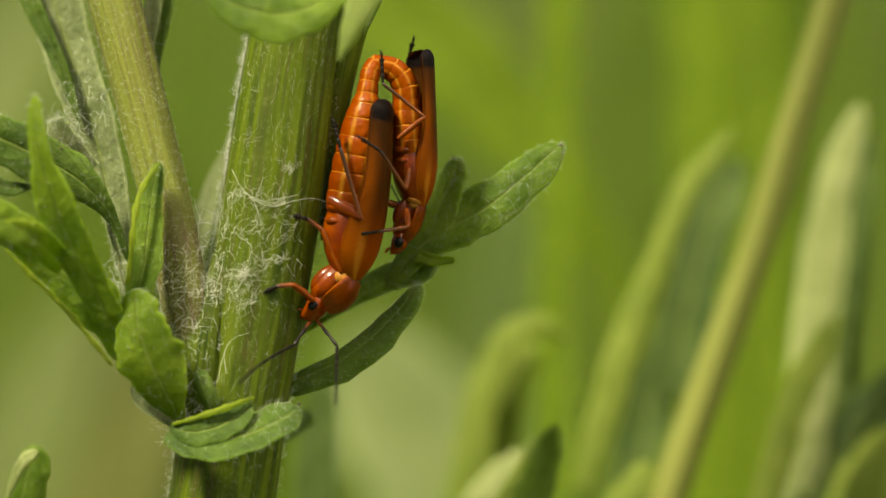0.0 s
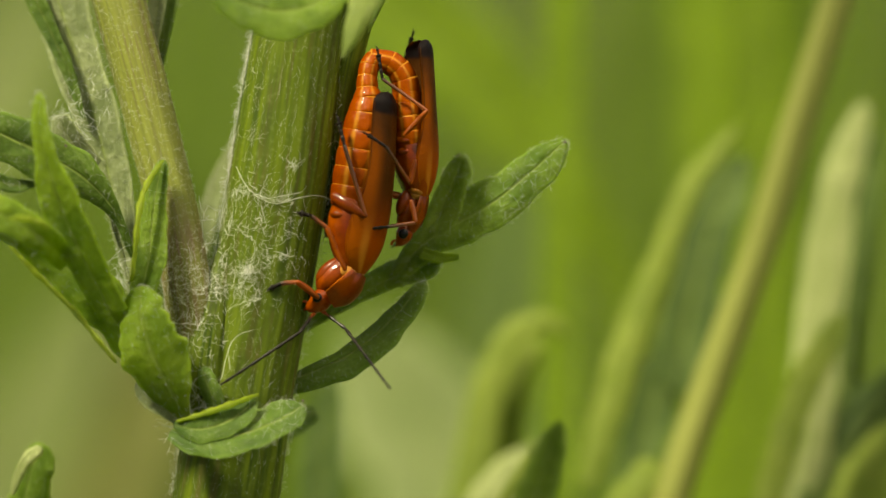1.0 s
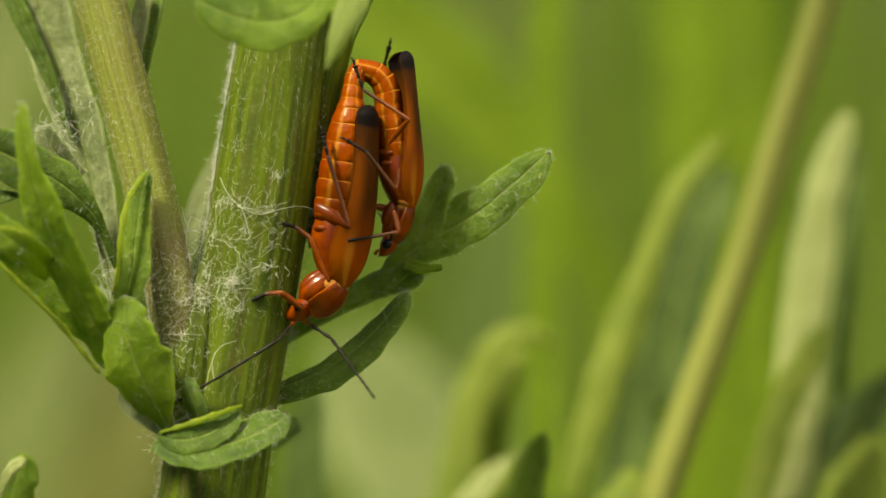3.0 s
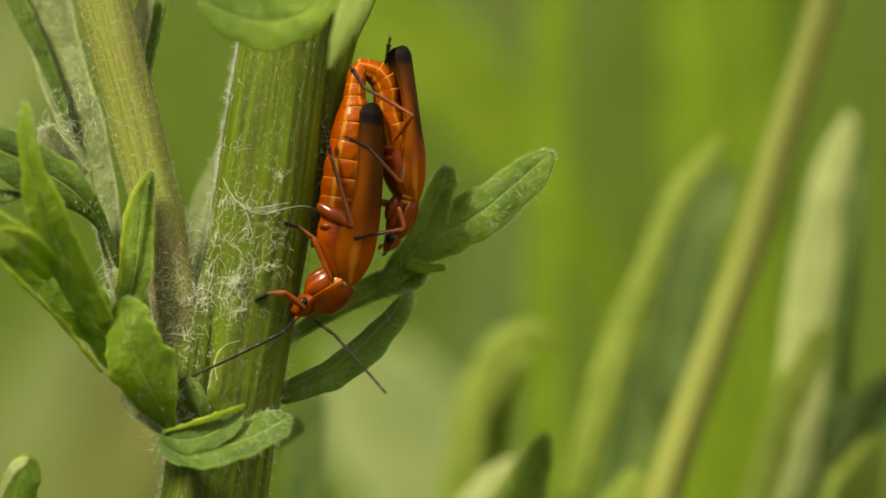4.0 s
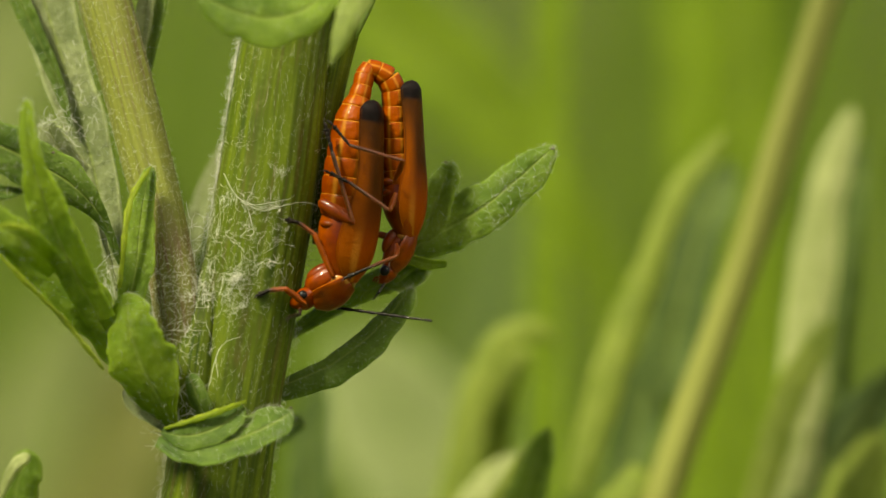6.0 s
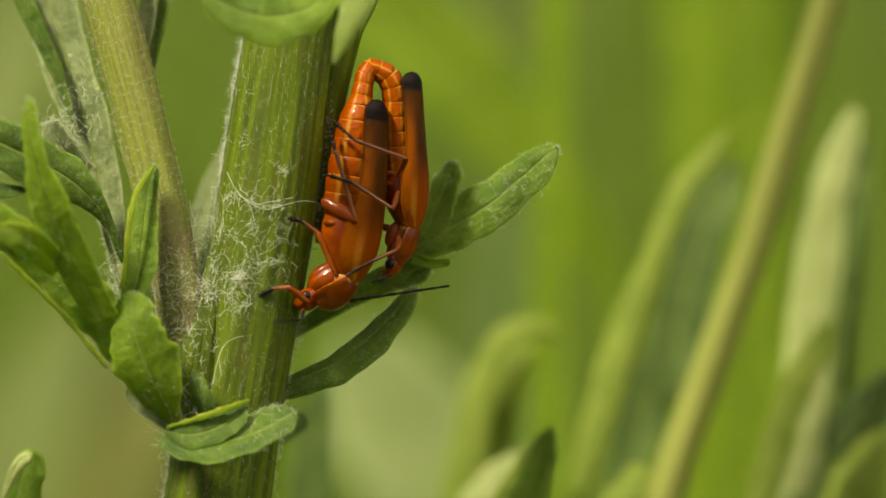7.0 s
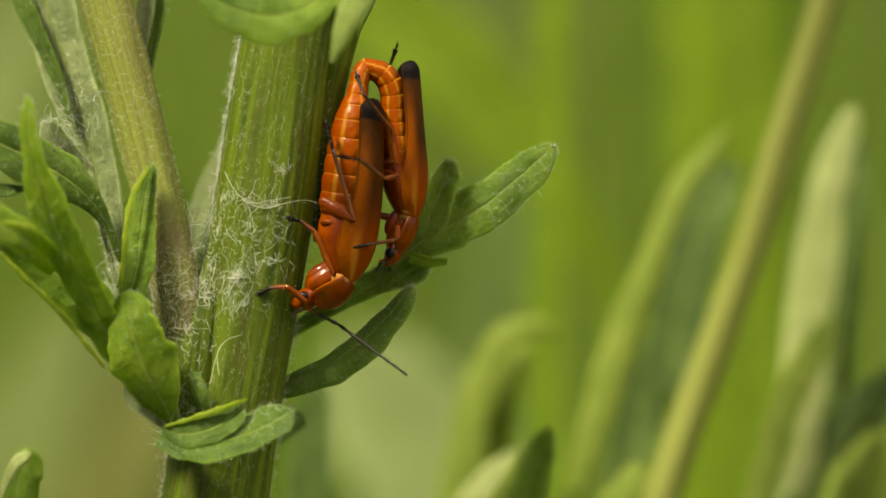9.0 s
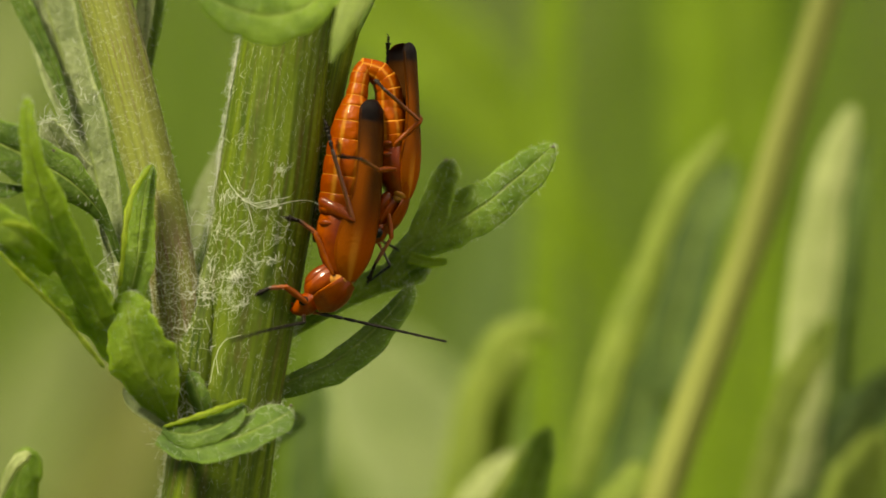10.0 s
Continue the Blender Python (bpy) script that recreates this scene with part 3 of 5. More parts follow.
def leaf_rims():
    """Thick leaf edges; the light they catch is put into their pale colour."""
    for mat, pts, r in ((LEAF_RIM_LIT, [(-10.30, -2.15, -6.68), (-9.42, -2.55, -6.42), (-8.25, -2.52, -6.03), (-7.22, -2.0, -5.66)], [0.05, 0.10, 0.12, 0.06]),
                        (LEAF_RIM_LIT, [(-12.03, -2.1, -1.34), (-11.85, -2.3, 0.12), (-11.74, -2.3, 1.2), (-11.52, -2.1, 2.17), (-11.13, -1.7, 2.88), (-10.85, -1.3, 3.3)], [0.08, 0.10, 0.12, 0.11, 0.09, 0.03]),
                        (LEAF_RIM_LIT, [(-12.58, -2.6, -4.43), (-13.0, -2.8, -3.87), (-13.51, -2.9, -3.22), (-14.15, -2.9, -2.45), (-14.83, -2.9, -1.77), (-15.49, -3.0, -1.12), (-16.55, -3.2, -0.01)], [0.05, 0.10, 0.09, 0.11, 0.08, 0.10, 0.05]),
                        (LEAF_RIM_LIT, [(-16.46, -5.4, 1.01), (-15.88, -5.3, 1.05), (-15.29, -5.2, 0.9), (-14.93, -5.0, 0.63)], [0.04, 0.10, 0.08, 0.03]),
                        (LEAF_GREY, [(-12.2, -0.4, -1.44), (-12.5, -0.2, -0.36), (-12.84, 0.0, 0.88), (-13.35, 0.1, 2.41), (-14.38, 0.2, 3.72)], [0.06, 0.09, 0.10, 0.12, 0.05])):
        part("leaf_rim", Shape().sweep(pts, r, n=40, seg=10, shape=lambda a, s: 1 + 0.18 * math.sin(31 * s) + 0.12 * math.sin(67 * s + a)), mat, plant, "thick leaf edge coloured pale yellow-green as if sunlit")


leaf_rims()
k = Nodes("leaf_tip_brown")
LEAF_TIP = k.done(k.mix(k.noise(3000), (0.05, 0.03, 0.03), (0.16, 0.10, 0.09)), 0.6)
for c in ((4.56, 1.22, 4.02), (0.42, 2.68, 3.55), (-14.55, -1.9, 3.83), (-5.49, -2, -5.9)):
    part("leaf_tip", Shape().ball(c, (0.06, 0.05, 0.05), 10, 8), LEAF_TIP, plant, "withered brown leaf tip")
# leaves in the axil
leaf("rounded young green leaf in the axil", LEAF_PALE,
     B(path=[(-9.95, -1.8, -6.61), (-10.56, -2.5, -5.39), (-11.26, -2.9, -3.88), (-11.61, -2.8, -2.66), (-11.64, -2.4, -1.52)], left=[0.2, 0.85, 1.2, 1.1, 0.85, 0.7], right=[0.15, 0.75, 1.25, 1.2, 0.9, 0.6], n=60, m=8, cup=-0.18, thick=0.22, wave=0.12, teeth=0.06, seed=14),
     hairs=600, hair_long=0.16, seed=15)
leaf("upright narrow green leaf with pale rim", LEAF_DOWNY,
     B(path=[(-11.82, -1.6, -2.35), (-11.4, -1.7, -0.62), (-11.26, -1.5, 0.88), (-11.08, -1.3, 2.29), (-10.85, -1.1, 3.31)], left=[0.4, 0.6, 0.6, 0.42, 0.3], right=[0.5, 0.66, 0.58, 0.4, 0.25], n=34, m=8, cup=0.10, thick=0.22, seed=16, face=(-0.1, -0.95, 0.2)),
     hairs=160, seed=17)
leaf("broad toothed green leaf reaching aside", LEAF,
     B(path=[(-10.46, -1.2, -5.92), (-11.82, -1.8, -3.96), (-13.21, -2, -2.13), (-14.7, -2.2, -0.62), (-16.37, -2.8, 0.77), (-18.05, -3.2, 1.95)], left=[0.3, 0.68, 0.82, 0.88, 0.80, 0.75, 0.6], right=[0.2, 0.75, 0.85, 1.0, 0.85, 0.75, 0.6], n=90, m=8, cup=-0.16, thick=0.24, wave=0.12, teeth=0.14, seed=18),
     B(path=[(-12.75, -2.4, -2.56), (-14.17, -3.6, 0.45), (-14.89, -4.2, 2.57), (-15.29, -4.5, 4.37), (-15.33, -4.5, 5.8)], left=[0.5, 0.72, 0.75, 0.45, 0.35, 0.06], right=[0.6, 0.8, 0.85, 0.45, 0.35, 0.06], n=34, m=7, cup=0.15, thick=0.26, seed=19),
     B(path=[(-14.43, -3, -0.62), (-15.58, -4.6, 0.55), (-16.82, -5, 1.19), (-17.86, -5.2, 1.29)], left=[0.4, 0.6, 0.6, 0.3], right=[0.5, 0.6, 0.7, 0.3], cup=0.1, thick=0.26, seed=20),
     hairs=900, seed=21)
leaf("dark green leaf arching over", LEAF_DARK,
     B(path=[(-12.05, -0.6, -0.41), (-12.75, -0.9, 1.35), (-13.9, -1.4, 2.62), (-15.58, -2, 3.60), (-17.67, -2.6, 4.60)], left=[0.12, 0.32, 0.80, 1.0, 1.0], right=[0.10, 0.25, 0.75, 1.0, 1.0], n=60, m=8, cup=-0.1, thick=0.18, wave=0.10, teeth=0.04, seed=22),
     B(path=[(-15.62, -1.5, 2.39), (-16.44, -2, 2.28), (-17.48, -2.4, 2.6)], left=[0.1, 0.3, 0.3], cup=0.2, thick=0.2, seed=60),
     hairs=500, seed=23)
leaf("grey-green woolly leaf stalk and blade", LEAF_GREY,
     B(path=[(-12.26, 1.8, -1.73), (-12.74, 2.4, 0.46), (-13.44, 3, 3.77), (-14.52, 3.6, 7.33), (-15.52, 4.2, 10.46), (-16.1, 4.5, 12.7)], left=[0.15, 0.3, 0.75, 0.9, 1.0, 0.8], right=[0.25, 0.7, 1.0, 1.1, 1.1, 1.0], n=44, m=8, cup=0.25, thick=0.3, wave=0.06, seed=24),
     hairs=2200, hair_long=0.2, seed=25)
leaf("narrow dark leaf edge, curled", LEAF_DARK,
     B(path=[(-14.19, 2.6, 4.98), (-14.69, 2.9, 6.64), (-15.51, 3.2, 8.42), (-16.43, 3.6, 10.32), (-16.93, 3.8, 11.55)], left=[0.08, 0.28, 0.36, 0.38, 0.3], right=[0.08, 0.22, 0.34, 0.36, 0.3], n=26, cup=0.3, thick=0.3, seed=26), hairs=160, seed=27)
leaf("narrow dark leaf behind the branch", LEAF_DARK,
     B(path=[(-11.27, 2.4, 6.4), (-11.09, 2.8, 7.96), (-10.87, 3.2, 9.74), (-10.57, 3.4, 11.52)], left=[0.06, 0.35, 0.5, 0.4], right=[0.06, 0.28, 0.42, 0.4], cup=0.2, thick=0.26, seed=28), hairs=120, seed=29)
leaf("pale felted underside of a narrow leaf", LEAF_GREY,
     B(path=[(-11.26, 2.0, 6.72), (-11.41, 2.3, 7.83), (-11.33, 2.6, 8.94), (-11.04, 2.8, 10.39)], left=[0.06, 0.26, 0.4, 0.4], right=[0.06, 0.2, 0.3, 0.3], cup=0.2, thick=0.2, seed=63), hairs=120, seed=64)
leaf("dull green leaf between branch and stem", LEAF_GREY,
     B(path=[(-10.15, 5.5, -1.77), (-9.7, 6.5, 0.47), (-9.12, 7.5, 2.51), (-8.37, 8.5, 4.56)], left=[0.4, 0.45, 0.4, 0.2], right=[0.4, 0.45, 0.4, 0.2], cup=0.2, thick=0.3, seed=30))
leaf("small dark bud leaf in the axil", LEAF_DARK,
     B(path=[(-8.75, -1.6, -6.34), (-9.04, -1.9, -5.47), (-9.36, -1.6, -4.61)], left=[0.35, 0.42, 0.06], right=[0.3, 0.4, 0.06], cup=-0.25, thick=0.3, seed=31), hairs=60, seed=32)
leaf("curled pale leaf scale at the node", LEAF_GREY,
     B(path=[(-10.06, -1.4, -6.71), (-10.97, -1.6, -6.12), (-11.56, -1.5, -5.76), (-11.75, -1.3, -5.38), (-11.41, -1.2, -4.99)], left=[0.3, 0.34, 0.26, 0.2, 0.08], right=[0.25, 0.3, 0.2, 0.15, 0.08], cup=0.5, thick=0.2, seed=33), hairs=90, seed=34)
leaf("pale woolly tooth of a leaf stalk", LEAF_GREY,
     B(path=[(-13.6, 0.5, 3.07), (-14.34, 0.2, 3.9), (-14.8, 0, 4.76), (-14.87, 0, 5.07)], left=[0.5, 0.62, 0.45, 0.3], right=[0.4, 0.5, 0.42, 0.3], cup=0.3, thick=0.3, seed=61), hairs=260, hair_long=0.4, seed=62)
# leaves above, nearer to the lens
leaf("broad soft green leaf across the stem", LEAF_DOWNY,
     B(path=[(-3.92, -4, 10.14), (-4.75, -4.8, 9.18), (-6, -5.4, 8.77), (-7.48, -5.4, 9.03), (-8.81, -5, 9.68)], left=[0.6, 0.9, 1.05, 0.9, 0.6], right=[0.6, 1.2, 1.3, 1.1, 0.7], n=34, m=8, cup=-0.12, thick=0.3, seed=35))
leaf("pale green leaf hanging tip down", LEAF_MIST,
     B(path=[(-2.6, -6, 10.55), (-3.03, -6.3, 9.48), (-3.53, -6.4, 8.22), (-3.9, -6.4, 6.97)], left=[0.5, 0.62, 0.5, 0.16], right=[0.5, 0.6, 0.42, 0.16], n=30, m=8, cup=-0.35, thick=0.2, seed=36, tip=0.5))
leaf("green leaf stalk beside the stem", LEAF_DARK,
     B(path=[(-4.64, 1.3, 4.18), (-4.11, 1.2, 6.58), (-3.36, 1, 8.33), (-2.53, 0.8, 10.06), (-1.83, 0.6, 11.58)], left=[0.1, 0.4, 0.6, 0.75, 0.6], right=[0.1, 0.3, 0.4, 0.45, 0.4], n=30, cup=0.3, thick=0.4, seed=37), hairs=160, seed=38)


def node_wool():
    """White felt in the leaf axils."""
    rnd = np.random.RandomState(8)
    sh = Shape()
    for (c, spread, count, long) in (((-9.79, -1.6, -6.34), 0.45, 90, 0.7), ((-9.75, -0.9, -2.2), 0.42, 50, 0.8), ((-9.10, -0.75, -3.6), 0.22, 70, 0.6), ((-9.00, -0.6, -1.6), 0.22, 60, 0.6), ((-10.0, -0.9, -1.1), 0.4, 60, 0.6), ((-10.41, -1.2, -7.11), 0.25, 30, 0.4),
                                     ((-12.55, -0.5, -1.06), 0.4, 50, 0.7), ((-14.23, 0.2, 4.27), 0.40, 110, 0.5), ((-13.68, 1.6, 6.16), 0.7, 70, 0.5), ((-9.55, 0.2, -0.2), 0.5, 60, 0.8)):
        for _ in range(count):
            p = np.array(c) + rnd.normal(size=3) * spread * np.array((1, 0.35, 1.6))
            d, turn = unit(rnd.normal(size=3)), rnd.normal(size=3) * 0.3
            pts = [p]
            for _ in range(6):
                d = unit(d + turn + rnd.normal(size=3) * 0.12)
                pts.append(pts[-1] + d * long * rnd.uniform(0.6, 1.2) / 6)
            sh.hair(pts, 0.0075, 0.005)
    part("axil_wool", sh, WOOL, plant, "white woolly felt in the leaf axils", kind="stuff")


node_wool()

# ---- the beetles ----
# Body space of a beetle: the origin at the neck, z towards the tail, x to its back, y to its far flank.
def wing_case(sh, long, back, margin, flank, side):
    """One wing case: an arched strip from the seam on the back down to the side margin, 0.07 thick."""
    n, m = 40, 12
    s = 1 - (1 - np.linspace(0, 1, n)) ** 1.35
    xb, xm, yf = (np.interp(s, np.linspace(0, 1, 80), spline(v, 80)[:, 0]) for v in (back, margin, flank))
    a = np.linspace(0, 1, m)
    for layer in (0, 1):
        t = 0.07 * layer
        x = xb[:, None] - t - (xb - xm)[:, None] * (1 - np.cos(a * np.pi / 2)) ** 0.9
        y = side * (0.012 + (yf - t)[:, None] * np.sin(a * np.pi / 2) ** 0.8)
        z = (s * long)[:, None] + 0 * a
        end = np.sqrt(np.clip((1 - s) / 0.055, 0, 1))[:, None]      # rounded tip
        end = end * np.clip(0.62 + 0.38 * np.sqrt(np.clip(s / 0.08, 0, 1)), 0, 1)[:, None]
        mx, my = 0.5 * (xb + xm)[:, None] + 0.04, side * 0.45 * yf[:, None]
        x, y = mx + (x - mx) * (0.02 + 0.98 * end ** 0.8), my + (y - my) * (0.02 + 0.98 * end ** 0.8)
        pts = np.stack(np.broadcast_arrays(x, y, z), -1)
        uvs = np.stack(np.broadcast_arrays(a[None], s[:, None]), -1)
        if (side < 0) == (layer == 0):
            pts, uvs = pts[:, ::-1], uvs[:, ::-1]
        sh.grid(pts, uvs)
        edge = pts[:, 0] if (side < 0) == (layer == 0) else pts[:, -1]
        if layer == 0:
            sh.sweep(edge, 0.016, n=24, seg=6)
    return sh


def belly_ring(long, wide, deep, wide_end, deep_end):
    """A belly segment along z that swells a little between its joints."""
    mid = lambda a, b: 0.5 * (a + b) * 1.03
    return Shape().sweep([(0, 0, -0.05 * long), (0, 0, 0.10 * long), (0, 0, 0.5 * long), (0, 0, 0.88 * long), (0, 0, 1.04 * long)],
                         [wide * 0.95, wide * 0.99, mid(wide, wide_end), wide_end * 1.02, wide_end * 0.96],
                         [deep * 0.95, deep * 0.99, mid(deep, deep_end), deep_end * 1.02, deep_end * 0.96], n=14, seg=28)


def limb(long, r0, r1, r2, bow=0.0, spines=0, seed=0, seg=10):
    """A leg joint along z."""
    sh = Shape()
    sh.sweep([(0, 0, -r0 * 0.6), (0, 0, 0), (bow, 0, long * 0.5), (0, 0, long), (0, 0, long + r2 * 0.6)], [r0 * 0.4, r0, r1, r2, r2 * 0.4], n=18, seg=seg)
    rnd = np.random.RandomState(seed)
    for _ in range(spines):
        a, z = rnd.uniform(0, 6.28), rnd.uniform(0.05, 0.98) * long
        o = np.array((math.cos(a) * r1 * 0.8, math.sin(a) * r1 * 0.8, z))
        d = np.array((math.cos(a) * 0.7, math.sin(a) * 0.7, 0.8))
        sh.hair([o, o + d * 0.04, o + d * 0.08], 0.007, 0.003)
    return sh


def foot(long, r):
    """Five foot joints, the fourth lobed, and two claws."""
    sh = Shape()
    z = 0.0
    for share, k in ((0.34, 0.9), (0.2, 0.95), (0.16, 1.1), (0.10, 1.5), (0.20, 0.7)):
        l = share * long
        sh.sweep([(0, 0, z - 0.02), (0, 0, z + 0.3 * l), (0, 0, z + 0.85 * l), (0, 0, z + l)], [r * k * 0.68, r * k * 0.82, r * k * 1.05, r * k * 0.72], n=8, seg=8)
        z += l
    for sx in (-1, 1):
        sh.hair(spline([(0, 0, z - 0.03), (sx * 0.05, 0.02, z + 0.05), (sx * 0.06, 0.06, z + 0.11)], 6), r * 0.4, r * 0.12)
    return sh


def feeler(long, joints, r0, r1, bow=0.0, first=0):
    """Feeler joints, each a small club, along z."""
    n = joints * 7
    path, r = [], []
    for i in range(n + 1):
        f = i / n * joints
        g = f - int(f)
        thick = r0 + (r1 - r0) * i / n
        r.append(thick * (0.62 + 0.5 * math.sin(math.pi * min(g * 0.62 + 0.04, 1)) if i < n else 0.4))
        path.append((bow * math.sin(math.pi * i / n), 0, long * i / n))
    return Shape().sweep(path, r, n=n + 1, seg=8)


class Beetle:
    """A soldier beetle in movable parts."""

    def __init__(self, place, label, size, long, back, margin, flank, rings, neck=1.0, slim=1.0, eye=1.0):
        self.ob = thing("soldier_beetle", place, label, "beetle", "pair of mating beetles")
        self.size = k = size
        self.neck = neck

        def drawn_out(sh):
            sh.v = [(x * slim, y * slim, z * neck) for x, y, z in sh.v]
            return sh
        ident = Matrix.Identity(4)
        for side in (-1, 1):
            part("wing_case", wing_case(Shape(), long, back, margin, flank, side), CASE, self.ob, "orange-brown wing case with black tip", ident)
        # chest, with the bulges of the hips
        sh = Shape()
        sh.sweep([(-0.10 * k, 0, -0.12 * k), (-0.24 * k, 0, 0.35 * k), (-0.42 * k, 0, 1.1 * k), (-0.50 * k, 0, 2.0 * k), (-0.48 * k, 0, 2.9 * k)],
                 [0.40 * k, 0.62 * k, 0.84 * k, 0.93 * k, 0.78 * k], [0.5 * k, 0.78 * k, 0.98 * k, 1.0 * k, 0.8 * k], n=30, seg=32,
                 shape=lambda a, s: 1 + 0.02 * math.sin(5 * a + 9 * s))
        part("chest", sh, CHITIN, self.ob, "glossy red-orange chest", ident)
        for y in (-1, 1):
            for c, r in (((-0.98, 0.42, 2.10), (0.46, 0.46, 0.22)), ((-1.00, 0.40, 2.62), (0.46, 0.50, 0.24)), ((-0.70, 0.40, 0.85), (0.30, 0.34, 0.42))):
                part("hip", Shape().ball([a * b * k for a, b in zip(c, (1, y, 1))], [a * k for a in r], 20, 14), CHITIN, self.ob, "", ident)
            part("side_plate", Shape().ball((-0.52 * k, 0.60 * k * y, 1.5 * k), (0.46 * k, 0.42 * k, 0.80 * k), 20, 14), CHITIN, self.ob, "", ident)
            part("collar", Shape().ball((-0.36 * k, 0.32 * k * y, 0.02 * k), (0.44 * k * slim, 0.42 * k * slim ** 2, 0.34 * k * slim), 22, 14), RIM, self.ob, "pale yellowish skin of the neck", ident)
        self.ring_long = [l for l, _, _ in rings]
        ends = [r[1:] for r in rings[1:]] + [[c * 0.85 for c in rings[-1][1:]]]
        self.rings = [part("belly_segment", belly_ring(l * 1.06, w, d, *e), BELLY, self.ob, "orange belly segment with pale seam", ident) for (l, w, d), e in zip(rings, ends)]
        # pronotum: z towards the head, x to the back
        sh = Shape()
        sh.sweep([(-0.18 * k, 0, -0.12 * k), (-0.22 * k, 0, 0.15 * k), (-0.26 * k, 0, 0.7 * k), (-0.20 * k, 0, 1.2 * k), (-0.10 * k, 0, 1.5 * k)],
                 [0.36 * k, 0.56 * k, 0.64 * k, 0.54 * k, 0.32 * k], [0.45 * k, 0.68 * k, 0.76 * k, 0.66 * k, 0.4 * k], n=20, seg=28)
        self.pronotum = part("forebody", drawn_out(sh), CHITIN, self.ob, "glossy red-orange forebody", ident)
        sh = Shape()
        n, m, half = 26, 31, 1.18
        s, a = np.linspace(0, 1, n), np.linspace(-half, half, m)
        r = spline([0.66, 0.92, 1.02, 0.98, 0.72], n)[:, 0] * k
        flare = 1 + 0.09 * np.exp(-((np.abs(a) - half) / 0.22) ** 2) - 0.05 * np.exp(-((np.abs(a) - half + 0.45) / 0.2) ** 2)
        for t in (0.0, 0.05 * k):
            rr = (r[:, None] - t) * flare[None]
            x, y = rr * np.cos(a) * 0.90 - 0.04 * k, rr * np.sin(a) * 1.02
            z = (s * 1.66 - 0.12)[:, None] * k - 0.16 * k * (np.abs(a) / half) ** 2 * (s[:, None] - 0.5) * 2
            uvs = np.stack(np.broadcast_arrays((a / (2 * half) + 0.5)[None], s[:, None]), -1)
            pts = np.stack(np.broadcast_arrays(x, y, z), -1)
            sh.grid(pts if t else pts[:, ::-1], uvs)
        part("shield", drawn_out(sh), CHITIN, self.pronotum, "glossy red-orange neck shield", ident)
        for edge in (pts[:, 0], pts[:, -1]):
            part("rim", drawn_out(Shape().sweep(edge, 0.030 * k, n=n, seg=7)), CHITIN_RIM, self.pronotum, "paler raised rim", ident)
        part("neck_skin", Shape().ball((-0.16 * k, 0, -0.06 * k), (0.56 * k, 0.84 * k, 0.34 * k), 20, 12), RIM, self.pronotum, "pale yellowish neck skin", ident)
        for y in (-1, 1):
            part("hip", Shape().ball((-0.50 * k, 0.40 * k * y, 0.72 * k), (0.32 * k, 0.34 * k, 0.66 * k), 20, 14), CHITIN, self.pronotum, "", ident)
        # head: z towards the mouth
        sh = Shape()
        sh.sweep([(0, 0, -0.15 * k), (0, 0, 0.1 * k), (0.04 * k, 0, 0.42 * k), (0.0, 0, 0.72 * k), (-0.08 * k, 0, 0.95 * k), (-0.12 * k, 0, 1.05 * k)],
                 [0.26 * k, 0.36 * k, 0.42 * k, 0.32 * k, 0.18 * k, 0.04 * k], [0.32 * k, 0.46 * k, 0.52 * k, 0.36 * k, 0.2 * k, 0.04 * k], n=22, seg=22)
        for y in (-1, 1):
            sh.hair(spline([(-0.2 * k, 0.1 * k * y, 0.8 * k), (-0.34 * k, 0.16 * k * y, 0.92 * k), (-0.36 * k, 0.15 * k * y, 1.12 * k)], 7), 0.055 * k, 0.05 * k)
            sh.hair(spline([(-0.05 * k, 0.14 * k * y, 0.9 * k), (-0.12 * k, 0.06 * k * y, 1.12 * k)], 5), 0.06 * k, 0.02 * k)
        self.head = part("head", sh, CHITIN_HEAD, self.ob, "small red-orange head", ident)
        for y in (-1, 1):
            part("eye", Shape().ball((0.06 * k, 0.48 * k * y, 0.40 * k), (0.18 * k * eye, 0.13 * k * eye, 0.19 * k * eye), 18, 12), EYE_BLACK, self.head, "round black eye", ident)
        self.legs, self.feelers = {}, {}

    def leg(self, name, key, l1, l2, l3, thick=1.0, thigh=0.14):
        k = self.size * thick
        femur = part(name, limb(l1, thigh * 0.7 * k, thigh * k, 0.11 * k, 0.05 * k, 10, 1), CHITIN if thigh > 0.2 else LEG, self.ob, "orange-brown leg with dark shank and black foot", Matrix.Identity(4))
        tibia = part("shank", limb(l2, 0.075 * k, 0.085 * k, 0.08 * k, 0.0, 60, 2), SHANK, femur, "dark brown shank", Matrix.Identity(4))
        tarsus = part("foot", foot(l3, 0.095 * k), FOOT, femur, "black clawed foot", Matrix.Identity(4))
        self.legs[key] = ((femur, l1), (tibia, l2), (tarsus, l3))

    def antenna(self, key, l1, l2, bow=0.0):
        k = self.size
        scape = part("antenna", feeler(l1, 3, 0.074 * k, 0.068 * k), FEELER, self.ob, "antenna with brown base and black joints", Matrix.Identity(4))
        rest = part("flagellum", feeler(l2, 8, 0.068 * k, 0.046 * k, bow), FOOT, scape, "black jointed antenna end", Matrix.Identity(4))
        self.feelers[key] = ((scape, l1), (rest, l2))


